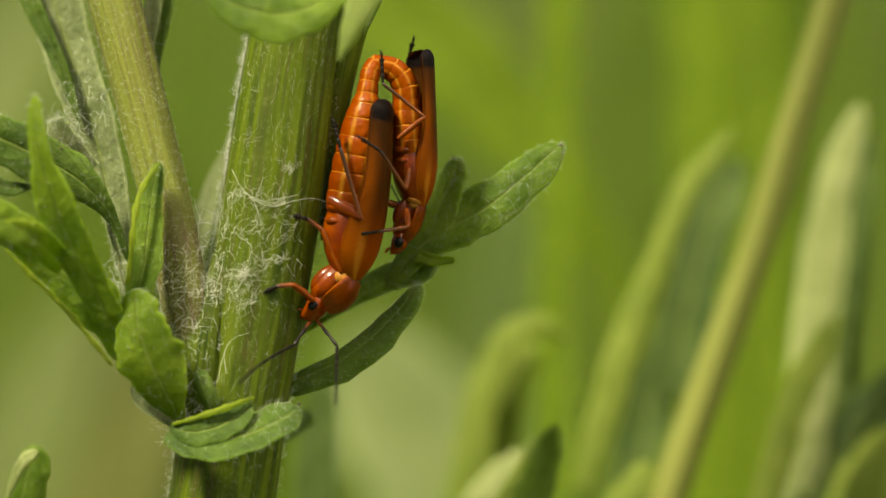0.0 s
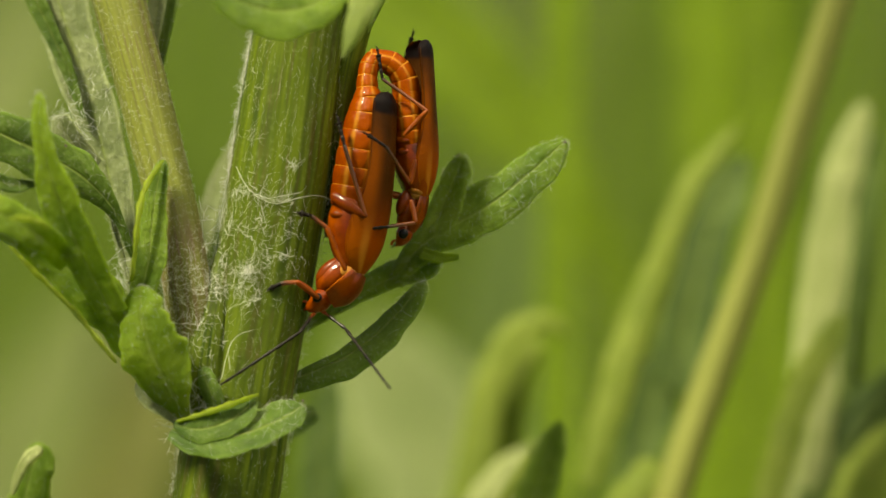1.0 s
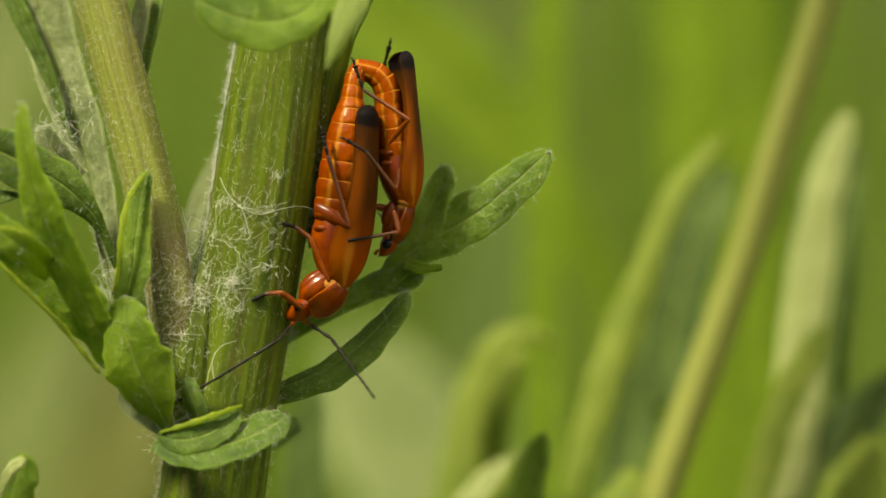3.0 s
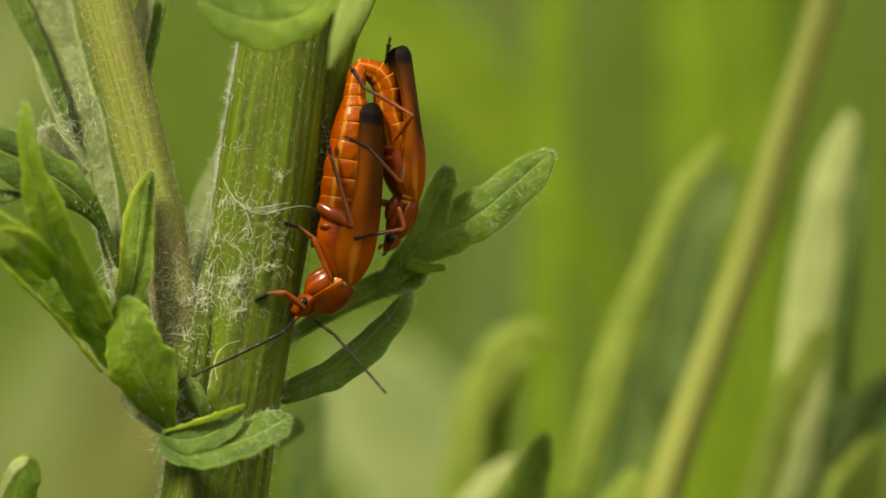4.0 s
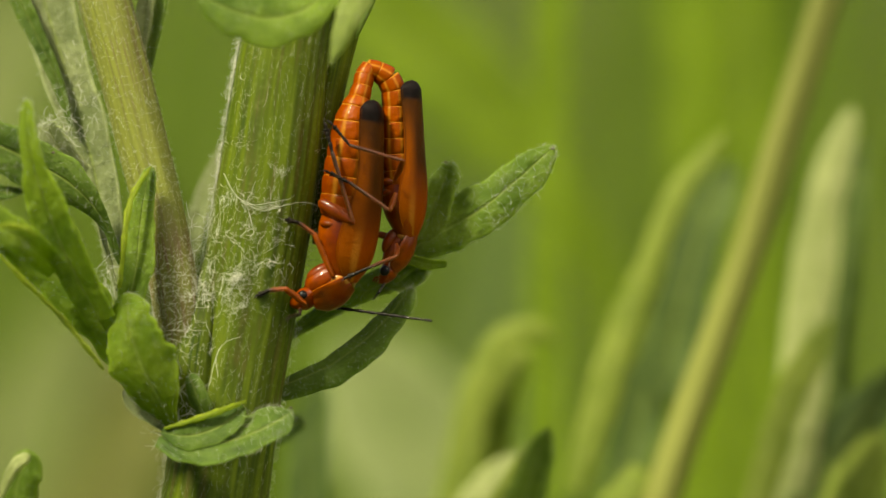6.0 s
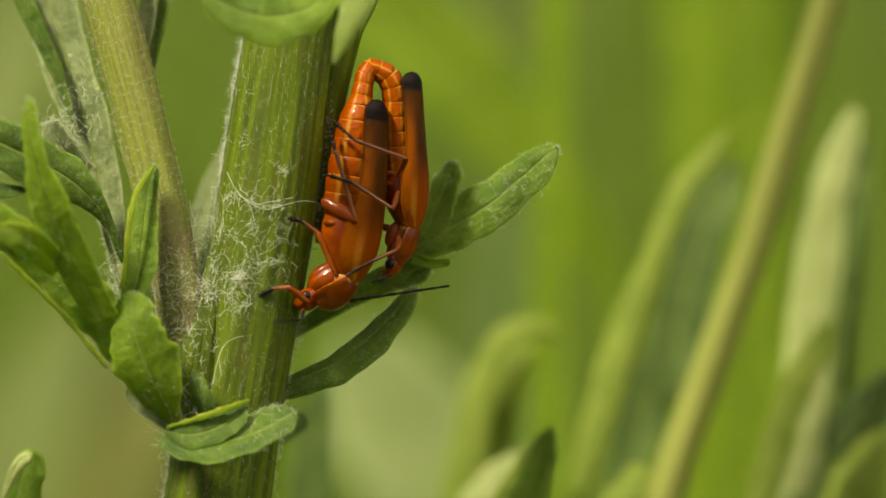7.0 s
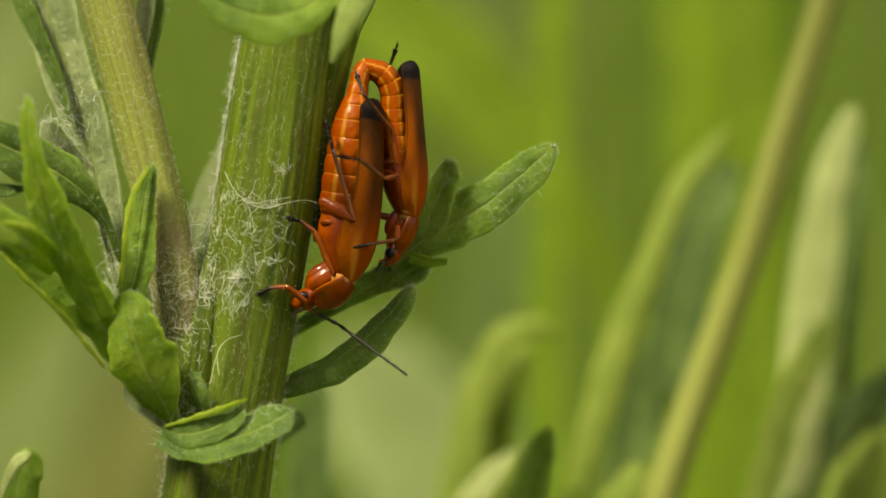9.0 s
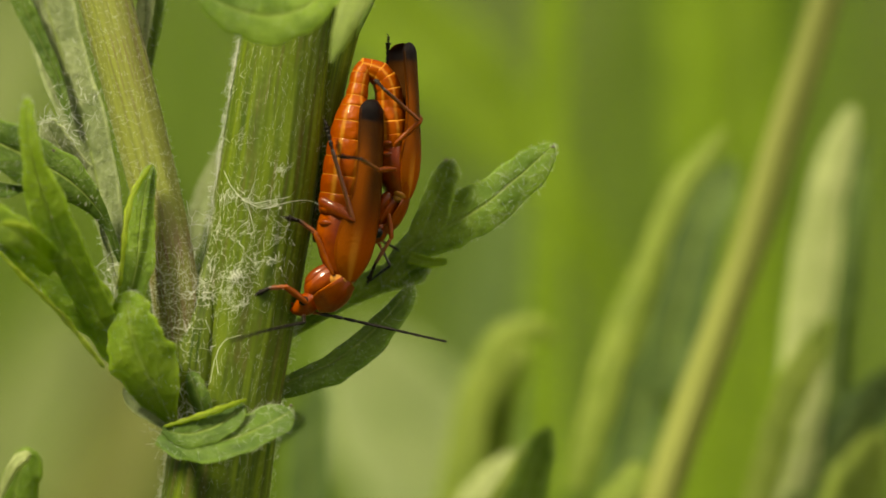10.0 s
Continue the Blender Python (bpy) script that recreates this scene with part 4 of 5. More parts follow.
female = Beetle(BASE, "larger red-orange soldier beetle clinging head down to the stem", 1.0, 7.05,
                [0.42, 0.80, 0.90, 0.88, 0.81, 0.70, 0.56, 0.40], [-0.28, -0.62, -0.58, -0.32, -0.24, -0.30, -0.40, -0.46], [0.74, 1.06, 1.14, 1.13, 1.11, 1.08, 1.04, 0.96],
                [(0.72, 0.86, 0.96), (0.72, 0.90, 1.00), (0.72, 0.90, 1.00), (0.72, 0.88, 0.98), (0.72, 0.83, 0.93), (0.58, 0.74, 0.84), (0.40, 0.58, 0.66), (0.45, 0.43, 0.50), (0.45, 0.38, 0.44), (0.42, 0.38, 0.42)])
female.leg("hind_leg", "hind", 1.56, 2.80, 1.15, 1.0, 0.33)
female.leg("middle_leg", "middle", 1.75, 0.75, 0.6)
female.leg("front_leg", "front", 1.05, 0.6, 0.55)
female.leg("front_leg", "front_far", 0.7, 0.5, 0.45)
female.leg("middle_leg", "middle_far", 1.4, 0.8, 0.6)
female.antenna("near", 1.6, 4.1)
female.antenna("far", 2.0, 4.6, -0.2)

male = Beetle(BASE, "smaller red-orange soldier beetle hanging from its mate", 0.80, 6.0,
              [0.34, 0.58, 0.66, 0.62, 0.57, 0.53, 0.49, 0.44], [-0.24, -0.44, -0.40, -0.22, -0.16, -0.18, -0.24, -0.30], [0.50, 0.80, 0.90, 0.87, 0.88, 0.86, 0.84, 0.78],
              [(0.60, 0.58, 0.72), (0.60, 0.59, 0.76), (0.60, 0.58, 0.74), (0.60, 0.56, 0.72), (0.60, 0.54, 0.68), (0.58, 0.51, 0.62), (0.50, 0.48, 0.56), (0.46, 0.46, 0.50), (0.42, 0.40, 0.44)], neck=1.25, slim=0.77, eye=1.35)
male.leg("hind_leg", "hind", 1.3, 2.1, 1.2, 1.0)
male.leg("hind_leg", "hind_far", 1.3, 2.4, 1.2, 1.0)
male.leg("middle_leg", "middle", 0.9, 1.85, 1.05, 1.0)
male.leg("front_leg", "front", 0.9, 1.15, 1.1, 1.0)
male.leg("front_leg", "front_far", 1.1, 0.7, 0.7, 1.2)
male.antenna("near", 1.2, 2.7)
male.antenna("far", 1.2, 2.7)

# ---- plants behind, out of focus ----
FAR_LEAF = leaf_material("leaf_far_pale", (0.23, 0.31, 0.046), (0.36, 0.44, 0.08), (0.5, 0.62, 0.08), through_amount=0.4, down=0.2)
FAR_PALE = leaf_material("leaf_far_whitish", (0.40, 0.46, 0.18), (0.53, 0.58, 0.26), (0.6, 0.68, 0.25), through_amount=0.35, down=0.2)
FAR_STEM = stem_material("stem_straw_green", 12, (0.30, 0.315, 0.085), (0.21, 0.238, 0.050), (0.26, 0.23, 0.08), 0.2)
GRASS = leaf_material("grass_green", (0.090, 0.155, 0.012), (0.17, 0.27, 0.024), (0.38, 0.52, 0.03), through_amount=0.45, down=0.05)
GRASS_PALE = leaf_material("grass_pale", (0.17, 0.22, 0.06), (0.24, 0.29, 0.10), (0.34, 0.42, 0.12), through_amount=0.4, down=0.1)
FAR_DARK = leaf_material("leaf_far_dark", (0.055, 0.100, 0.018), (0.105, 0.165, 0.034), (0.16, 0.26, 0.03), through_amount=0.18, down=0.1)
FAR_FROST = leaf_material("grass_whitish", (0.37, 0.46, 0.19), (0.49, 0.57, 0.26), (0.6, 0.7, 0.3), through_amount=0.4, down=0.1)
DEAD = leaf_material("leaf_withered", (0.11, 0.122, 0.026), (0.17, 0.178, 0.042), (0.25, 0.2, 0.05), through_amount=0.25, down=0.0)


def plant_behind(label, x, y, stem_line=None, radii=(), leaves=()):
    foot_point = ground_below(x, y)
    ob = thing("ragwort", BASE @ Matrix.Translation([c * MM for c in foot_point]), label, "plant")
    if stem_line:
        low = stem_line[-1]
        line = list(stem_line) + [(low[0] * 0.6 + foot_point[0] * 0.4, low[1] * 0.6 + foot_point[1] * 0.4, low[2] * 0.6 + foot_point[2] * 0.4), foot_point]
        sh = Shape().sweep(line, list(radii), n=70, seg=36, shape=ridged(20, 0.05, 7), v_mm=True)
        part("stem", sh, FAR_STEM, ob, "straw-green ribbed stem")
    for mat, pts, left, cup in leaves:
        part("leaf", Shape().blade(pts, left, n=30, m=6, cup=cup, thick=0.3, wave=0.06, seed=len(pts)), mat, ob)
    return ob


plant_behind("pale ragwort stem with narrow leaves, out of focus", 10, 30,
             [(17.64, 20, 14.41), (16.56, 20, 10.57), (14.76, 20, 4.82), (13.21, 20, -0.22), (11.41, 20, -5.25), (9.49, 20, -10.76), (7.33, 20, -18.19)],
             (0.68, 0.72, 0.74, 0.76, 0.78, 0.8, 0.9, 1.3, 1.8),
             # pale blade beside dark one: a leaf's lit edge and shaded side as colours
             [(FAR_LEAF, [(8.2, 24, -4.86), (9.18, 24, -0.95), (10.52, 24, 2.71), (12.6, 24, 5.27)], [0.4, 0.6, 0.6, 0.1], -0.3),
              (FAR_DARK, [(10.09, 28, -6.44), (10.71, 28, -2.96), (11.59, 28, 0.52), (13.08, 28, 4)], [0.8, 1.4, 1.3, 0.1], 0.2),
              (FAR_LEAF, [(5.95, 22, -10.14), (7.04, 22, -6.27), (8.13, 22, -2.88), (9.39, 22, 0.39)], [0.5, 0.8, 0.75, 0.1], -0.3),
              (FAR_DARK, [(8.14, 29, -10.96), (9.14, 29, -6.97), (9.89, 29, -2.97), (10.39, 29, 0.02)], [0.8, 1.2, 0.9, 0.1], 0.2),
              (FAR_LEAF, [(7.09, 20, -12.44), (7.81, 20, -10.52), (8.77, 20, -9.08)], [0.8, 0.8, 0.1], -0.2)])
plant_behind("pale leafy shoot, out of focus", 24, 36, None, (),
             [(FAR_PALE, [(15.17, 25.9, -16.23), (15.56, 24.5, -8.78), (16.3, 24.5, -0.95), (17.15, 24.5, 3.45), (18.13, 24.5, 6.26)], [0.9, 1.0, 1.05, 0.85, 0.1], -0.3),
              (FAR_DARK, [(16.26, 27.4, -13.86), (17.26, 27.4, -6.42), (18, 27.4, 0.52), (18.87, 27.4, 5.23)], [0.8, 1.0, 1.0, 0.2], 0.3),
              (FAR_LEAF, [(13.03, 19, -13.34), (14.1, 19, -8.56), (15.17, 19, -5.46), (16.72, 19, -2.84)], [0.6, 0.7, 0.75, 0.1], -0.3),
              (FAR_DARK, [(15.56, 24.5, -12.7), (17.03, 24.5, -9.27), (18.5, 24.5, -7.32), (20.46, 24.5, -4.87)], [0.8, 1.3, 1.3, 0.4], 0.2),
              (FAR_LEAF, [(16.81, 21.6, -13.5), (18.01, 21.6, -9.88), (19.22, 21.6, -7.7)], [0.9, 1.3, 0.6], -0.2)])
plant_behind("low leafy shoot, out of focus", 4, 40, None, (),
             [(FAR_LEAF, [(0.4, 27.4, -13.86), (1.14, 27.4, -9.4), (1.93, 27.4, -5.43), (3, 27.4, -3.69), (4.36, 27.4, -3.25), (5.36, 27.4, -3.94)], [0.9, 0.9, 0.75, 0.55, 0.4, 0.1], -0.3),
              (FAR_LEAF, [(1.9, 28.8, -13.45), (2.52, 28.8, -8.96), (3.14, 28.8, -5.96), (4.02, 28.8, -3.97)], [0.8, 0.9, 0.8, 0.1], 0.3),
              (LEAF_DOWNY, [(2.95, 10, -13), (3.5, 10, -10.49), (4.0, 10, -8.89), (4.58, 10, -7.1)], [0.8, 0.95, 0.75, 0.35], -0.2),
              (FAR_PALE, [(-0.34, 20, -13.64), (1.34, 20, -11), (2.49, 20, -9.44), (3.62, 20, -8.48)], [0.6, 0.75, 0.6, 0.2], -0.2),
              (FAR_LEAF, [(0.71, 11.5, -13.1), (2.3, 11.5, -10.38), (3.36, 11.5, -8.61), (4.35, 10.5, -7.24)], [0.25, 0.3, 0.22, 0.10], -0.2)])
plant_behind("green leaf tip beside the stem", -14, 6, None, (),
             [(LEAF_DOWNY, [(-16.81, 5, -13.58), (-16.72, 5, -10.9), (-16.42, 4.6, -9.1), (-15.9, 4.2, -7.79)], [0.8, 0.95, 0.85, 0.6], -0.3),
              # whitish sliver added in front for the lit top edge of the tip
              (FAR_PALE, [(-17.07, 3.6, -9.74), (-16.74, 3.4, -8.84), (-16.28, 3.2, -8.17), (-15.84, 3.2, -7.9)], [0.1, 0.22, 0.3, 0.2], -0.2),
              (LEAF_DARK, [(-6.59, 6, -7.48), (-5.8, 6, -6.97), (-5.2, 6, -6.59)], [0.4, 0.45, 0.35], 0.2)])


def far_blades(label, mat, rows):
    """A tuft of broad grass blades. rows: x at the foot and at the height of the lens, distance, half width, lean (mm)."""
    x0, y0 = rows[0][0], rows[0][2]
    foot_point = ground_below(x0, y0)
    ob = thing("grass_tuft", BASE @ Matrix.Translation([c * MM for c in foot_point]), label, "grass")
    for xa, xb, y, w, over in rows:
        g = ground_below(xa, y)
        part("blade", Shape().blade([g, (xa * 0.4 + xb * 0.6, y, g[2] * 0.5), (xb, y, -5), (xb + over * 0.5, y, 30), (xb + over, y, 70)], [w, w, w * 0.95, w * 0.8, 0.2], n=40, m=4, cup=0.2, thick=0.25), mat, ob)
    return ob


# grass in a brighter lime; the sunlight on it is part of the colour
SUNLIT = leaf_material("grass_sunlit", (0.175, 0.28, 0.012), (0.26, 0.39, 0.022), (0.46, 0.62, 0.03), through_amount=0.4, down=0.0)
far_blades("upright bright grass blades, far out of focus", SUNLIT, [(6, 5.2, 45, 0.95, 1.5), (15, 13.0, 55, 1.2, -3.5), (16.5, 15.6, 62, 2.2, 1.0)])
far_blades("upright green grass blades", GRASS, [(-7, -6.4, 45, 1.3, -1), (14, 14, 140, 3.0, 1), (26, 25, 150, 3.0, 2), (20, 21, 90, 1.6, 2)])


def drooping_blade(label, mat, pts, w, shares=(0.6, 0.8, 1.0, 1.0, 0.8, 0.5)):
    g = ground_below(pts[0][0] * 1.1, pts[0][1])
    ob = thing("grass_plant", BASE @ Matrix.Translation([c * MM for c in g]), label, "grass")
    part("blade", Shape().blade([g] + pts, [w * c for c in shares], n=50, m=5, cup=0.15, thick=0.3, seed=3), mat, ob)
    for dx, dy, h in ((34, 12, 190), (-28, 20, 150)):
        low = [g, (g[0] + dx * 0.3, g[1] + dy * 0.3, g[2] + h * 0.5), (g[0] + dx, g[1] + dy, g[2] + h)]
        part("blade", Shape().blade(low, [w * 0.5, w * 0.7, 0.2], n=24, m=3, cup=0.15, thick=0.3), mat, ob)


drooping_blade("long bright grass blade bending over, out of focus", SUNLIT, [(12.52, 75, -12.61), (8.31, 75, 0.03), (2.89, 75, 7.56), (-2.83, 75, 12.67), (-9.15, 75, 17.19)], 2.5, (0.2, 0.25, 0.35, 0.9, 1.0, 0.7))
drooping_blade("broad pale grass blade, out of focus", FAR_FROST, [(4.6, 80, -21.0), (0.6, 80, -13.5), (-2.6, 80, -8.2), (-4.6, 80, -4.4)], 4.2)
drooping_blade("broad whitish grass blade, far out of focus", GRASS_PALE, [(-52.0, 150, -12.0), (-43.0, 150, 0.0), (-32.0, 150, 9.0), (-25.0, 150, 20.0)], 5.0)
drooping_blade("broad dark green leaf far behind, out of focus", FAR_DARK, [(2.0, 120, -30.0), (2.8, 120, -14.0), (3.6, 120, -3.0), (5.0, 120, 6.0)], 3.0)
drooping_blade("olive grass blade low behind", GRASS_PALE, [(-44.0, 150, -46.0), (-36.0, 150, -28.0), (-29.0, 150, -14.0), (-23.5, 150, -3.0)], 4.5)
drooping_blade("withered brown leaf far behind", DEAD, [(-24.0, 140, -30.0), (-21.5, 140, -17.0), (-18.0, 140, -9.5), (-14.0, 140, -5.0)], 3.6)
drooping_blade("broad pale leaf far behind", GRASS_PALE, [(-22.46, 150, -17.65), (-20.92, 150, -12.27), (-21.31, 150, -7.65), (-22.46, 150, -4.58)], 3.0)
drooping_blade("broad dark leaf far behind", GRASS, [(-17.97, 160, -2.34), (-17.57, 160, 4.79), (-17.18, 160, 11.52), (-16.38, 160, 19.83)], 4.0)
drooping_blade("upright dark green grass blade behind the stem", FAR_DARK, [(-5.9, 25, -22.0), (-5.6, 25, -14.0), (-5.4, 25, -9.0), (-5.0, 25, -5.4)], 1.1)

# ---- ground and meadow ----
def make_ground():
    k = Nodes("meadow_soil")
    big, fine = k.noise(1.5, 4), k.noise(60, 6)
    col = k.mix(k.step(big, 0.35, 0.65), (0.038, 0.062, 0.010), (0.075, 0.105, 0.018))
    col = k.mix(k.math("MULTIPLY", fine, 0.6), col, (0.05, 0.05, 0.02))
    k.bump(fine, 15, 1.0)
    k.done(col, 0.9)
    n = 90
    ticks = np.sign(np.linspace(-1, 1, n)) * np.abs(np.linspace(-1, 1, n)) ** 4 * 400000
    x, y = np.meshgrid(ticks, ticks)
    z = np.array([[noise.noise((a / 700, b / 700, 0.0)) * 18 * min(1, (a * a + b * b) ** 0.5 / 400) for a, b in zip(r, q)] for r, q in zip(x, y)])
    sh = Shape()
    sh.grid(np.stack([x, y, z - 2], -1), np.stack([x, y], -1))
    ob = new("ground", sh.mesh("ground", k.m))
    tagged(ob, "green meadow ground under grass", "ground", kind="structure")


make_ground()


def make_meadow():
    """Grass all round, clear of the strip between the lens and the stem."""
    rnd = np.random.RandomState(21)
    for mat, count, label in ((GRASS, 13000, "dense green meadow grass"), (GRASS_PALE, 2800, "pale seeding meadow grass")):
        sh = Shape()
        for i in range(count):
            if i % 6 == 0:
                far = 240 + 2600 * rnd.rand() ** 1.7
                x, y = rnd.uniform(-0.28, 0.28) * (far + 300), far
            else:
                a, far = rnd.uniform(0, 6.28), 330 + 3200 * rnd.rand() ** 1.3
                x, y = far * math.sin(a), far * math.cos(a)
                if y < 200 and abs(x) < 160:
                    continue
            h = rnd.uniform(180, 440)
            w = rnd.uniform(1.6, 4.5)
            lean = rnd.normal(size=2) * 0.22 * h
            p = np.array((x, y, -4.0))
            s = np.linspace(0, 1, 7)[:, None]
            line = p + s * np.array((0, 0, h)) + s ** 2.2 * np.array((lean[0], lean[1], -0.12 * h))
            ang = rnd.uniform(0, 3.14)
            b = np.array((math.cos(ang), math.sin(ang), 0.0))
            ww = w * (1 - s ** 2.5) + 0.05
            sh.grid(np.stack([line - b * ww, line + np.array((0, 0.3, 0.3)), line + b * ww], 1), np.stack(np.broadcast_arrays(np.array((0.1, 0.5, 0.9))[None], s), -1))
        ob = new("meadow_grass", sh.mesh("meadow_grass", mat))
        tagged(ob, label, "grass", kind="stuff")


make_meadow()


# ---- what moves ----
# seconds, then x and z (mm in the focus plane) of the points named
FEMALE_BODY = [  # neck, wing case tip
    (0, -3.52, -1.17, -2.28, 5.67), (1, -3.47, -1.02, -2.34, 5.83), (2, -3.5, -1.21, -2.4, 5.77), (2.5, -3.52, -1.16, -2.39, 5.8), (4, -3.32, -1.06, -2.34, 5.9), (4.5, -3.33, -1.08, -2.39, 5.88),
    (5.5, -3.3, -1.1, -2.41, 5.85), (7, -3.33, -1.12, -2.33, 5.77), (7.5, -3.33, -1.12, -2.31, 5.73), (8.3, -3.39, -1.13, -2.37, 5.76), (9, -3.35, -1.12, -2.42, 5.75), (10, -3.4, -1.15, -2.4, 5.83)]
FEMALE_HEAD = [  # the point at which the neck shield aims
    (0, -5.09, -2.41), (1, -5.12, -2.26), (2, -5.16, -2.26), (2.5, -5.17, -2.2), (4, -4.99, -1.87), (4.5, -5.09, -1.86), (5.5, -5.13, -1.75), (7, -5.16, -1.88), (7.5, -5.18, -1.88), (8.3, -5.21, -1.89), (9, -5.15, -1.91), (9.5, -5.14, -1.87), (10, -5.05, -2.08)]
FEMALE_NEAR = [  # feeler: base, bend, tip
    (0, -4.54, -2.63, -4.07, -3.72, -4.07, -5.89), (0.3, -4.54, -2.56, -3.63, -3.48, -2.06, -5.58), (1, -4.66, -2.43, -3.9, -3.17, -2.14, -5.41), (2, -4.68, -2.45, -3.9, -3.39, -2.22, -5.39), (2.5, -4.61, -2.46, -3.85, -3.2, -2.28, -5.46), (4, -4.6, -2.21, -3.82, -3, -1.8, -5.19),
    (4.5, -4.46, -2.12, -3.48, -2.95, -0.33, -5.06), (5, -4.13, -2.08, -2.83, -2.3, -0.22, -2.65), (5.5, -4.11, -2.08, -3.19, -2.41, -0.63, -3.28), (7, -3.55, -1.95, -2.24, -1.8, 1.02, -1.23), (7.5, -3.98, -2.16, -2.74, -2.51, 0.8, -3.14),
    (8, -4.33, -2.17, -3.37, -2.97, -0.44, -4.99), (8.3, -4.26, -2.17, -3.21, -2.67, -0.02, -3.91), (8.5, -4.24, -2.17, -3.33, -2.76, -0.28, -4.07), (9, -4.28, -2.21, -3.46, -2.99, -1.07, -4.75), (9.5, -4.17, -2.22, -3.21, -2.78, -0.03, -4.18), (10, -4.05, -2.26, -2.83, -2.74, 0.91, -3.61)]
FEMALE_FAR = [
    (0, -5.2, -2.59, -5.7, -3.67, -7.63, -5.04), (0.3, -5.23, -2.56, -5.73, -3.61, -7.97, -5.3), (1, -5.23, -2.39, -5.64, -3.3, -9.86, -6.07), (2, -5.31, -2.34, -5.87, -3.43, -10.05, -5.93), (2.5, -5.24, -2.35, -5.87, -3.33, -9.98, -6.09), (4, -5.23, -2.04, -5.77, -2.91, -9.99, -4.91),
    (4.5, -5.15, -2.03, -5.15, -2.47, -5.35, -3.03), (5.5, -5.17, -2.04, -5.15, -2.23, -5.13, -2.45), (7, -5.18, -2.12, -5.22, -2.62, -6.16, -2.67), (7.5, -5.18, -2.07, -5.22, -2.53, -6.65, -2.53), (8, -5.16, -2.12, -5.18, -2.4, -5.27, -2.62), (8.3, -5.19, -2.13, -5.21, -2.52, -6.65, -2.39),
    (8.5, -5.17, -2.07, -5.17, -2.28, -5.17, -2.5), (9, -5.13, -2.08, -5.18, -2.3, -5.18, -2.49), (9.5, -5.14, -2.09, -5.14, -2.28, -5.21, -2.44), (10, -4.94, -2.37, -5, -2.74, -7.66, -3.39)]
MALE_BODY = [  # neck, wing case tip
    (0, -0.91, 1.72, -0.83, 7.76), (1, -0.97, 1.98, -1.05, 7.93), (2, -0.98, 1.83, -1.18, 7.85), (2.5, -0.87, 1.84, -1.04, 7.91), (4, -0.82, 2.16, -1.36, 8.07), (4.5, -0.91, 1.62, -1.28, 7.6), (5, -0.91, 0.98, -0.96, 6.83), (5.5, -0.89, 0.53, -0.93, 6.42),
    (7, -0.96, 0.94, -1.09, 6.81), (7.5, -0.92, 0.64, -1.02, 6.45), (8, -0.96, 0.64, -1.07, 6.42), (8.3, -1, 0.59, -1.17, 6.37), (8.5, -0.87, 0.93, -1.02, 6.8), (9, -0.89, 1.35, -1.09, 7.25), (9.5, -1.03, 1.69, -1.19, 7.5), (10, -1.22, 2.05, -1.22, 7.7)]
MALE_ROLL = [(0, 21), (2.5, 17), (4, 12), (4.5, 4), (5.5, 0), (8.5, 0), (9, 5), (9.5, 14), (10, 22)]
MALE_HEAD = [
    (0, -1.7, 0.28), (1, -1.68, 0.48), (2, -1.77, 0.35), (2.5, -1.69, 0.37), (4, -1.69, 0.53), (4.5, -1.65, -0.21), (5, -2, -0.69), (5.5, -2.02, -1.1), (7, -1.9, -0.86), (7.5, -2.05, -1.12), (8, -2.11, -1.19), (8.3, -2.19, -1.24), (8.5, -1.7, -0.61), (9, -1.76, -0.3), (9.5, -2.12, 0.04), (10, -2.31, 0.57)]
JOINT = [  # where the two tails meet
    (0, -2.7, 7.46), (1, -2.92, 7.57), (2, -2.9, 7.55), (2.5, -2.82, 7.58), (4, -2.86, 7.61), (4.5, -2.78, 7.57), (5, -2.65, 7.46), (5.5, -2.58, 7.46), (7, -2.72, 7.42), (7.5, -2.65, 7.38), (8.3, -2.74, 7.35), (8.5, -2.76, 7.41), (9, -2.81, 7.4), (10, -2.79, 7.39)]
MALE_HIND = [  # hip, knee, ankle, toe
    (0, -1.72, 4.26, -0.7, 5.07, -2.3, 6.33, -2.37, 7.67), (1, -1.66, 4.26, -0.75, 5.22, -2.6, 6.5, -2.73, 7.85), (2, -1.68, 4.29, -0.87, 5.11, -2.55, 6.35, -2.74, 7.79), (4, -1.53, 4.44, -0.82, 5.42, -2.82, 6.57, -3.23, 7.35), (4.5, -1.48, 3.53, -1.37, 4.66, -3.22, 5.36, -3.7, 5.53),
    (5, -1.52, 2.72, -1.26, 3.09, -3.26, 4.18, -3.74, 5.33), (5.5, -1.5, 2.81, -1.24, 3.51, -3.41, 4.07, -4.11, 5.12), (7, -1.59, 2.94, -1.2, 3.55, -3.42, 4.33, -4.03, 5.03), (7.5, -1.59, 2.73, -1.22, 3.49, -3.48, 4.32, -4.05, 5.03), (8, -1.61, 2.73, -1.42, 3.2, -3.37, 4.38, -3.79, 5.47),
    (8.5, -1.57, 2.93, -1.46, 3.8, -3.26, 4.67, -3.74, 5.46), (9, -1.48, 3.35, -1.72, 4.98, -2.74, 5.96, -3.07, 6.88), (9.5, -1.51, 3.56, -1.51, 4.93, -2.71, 5.48, -3.6, 5.85), (10, -1.53, 4.11, -0.48, 5.05, -1.96, 6.18, -2.31, 6.57)]
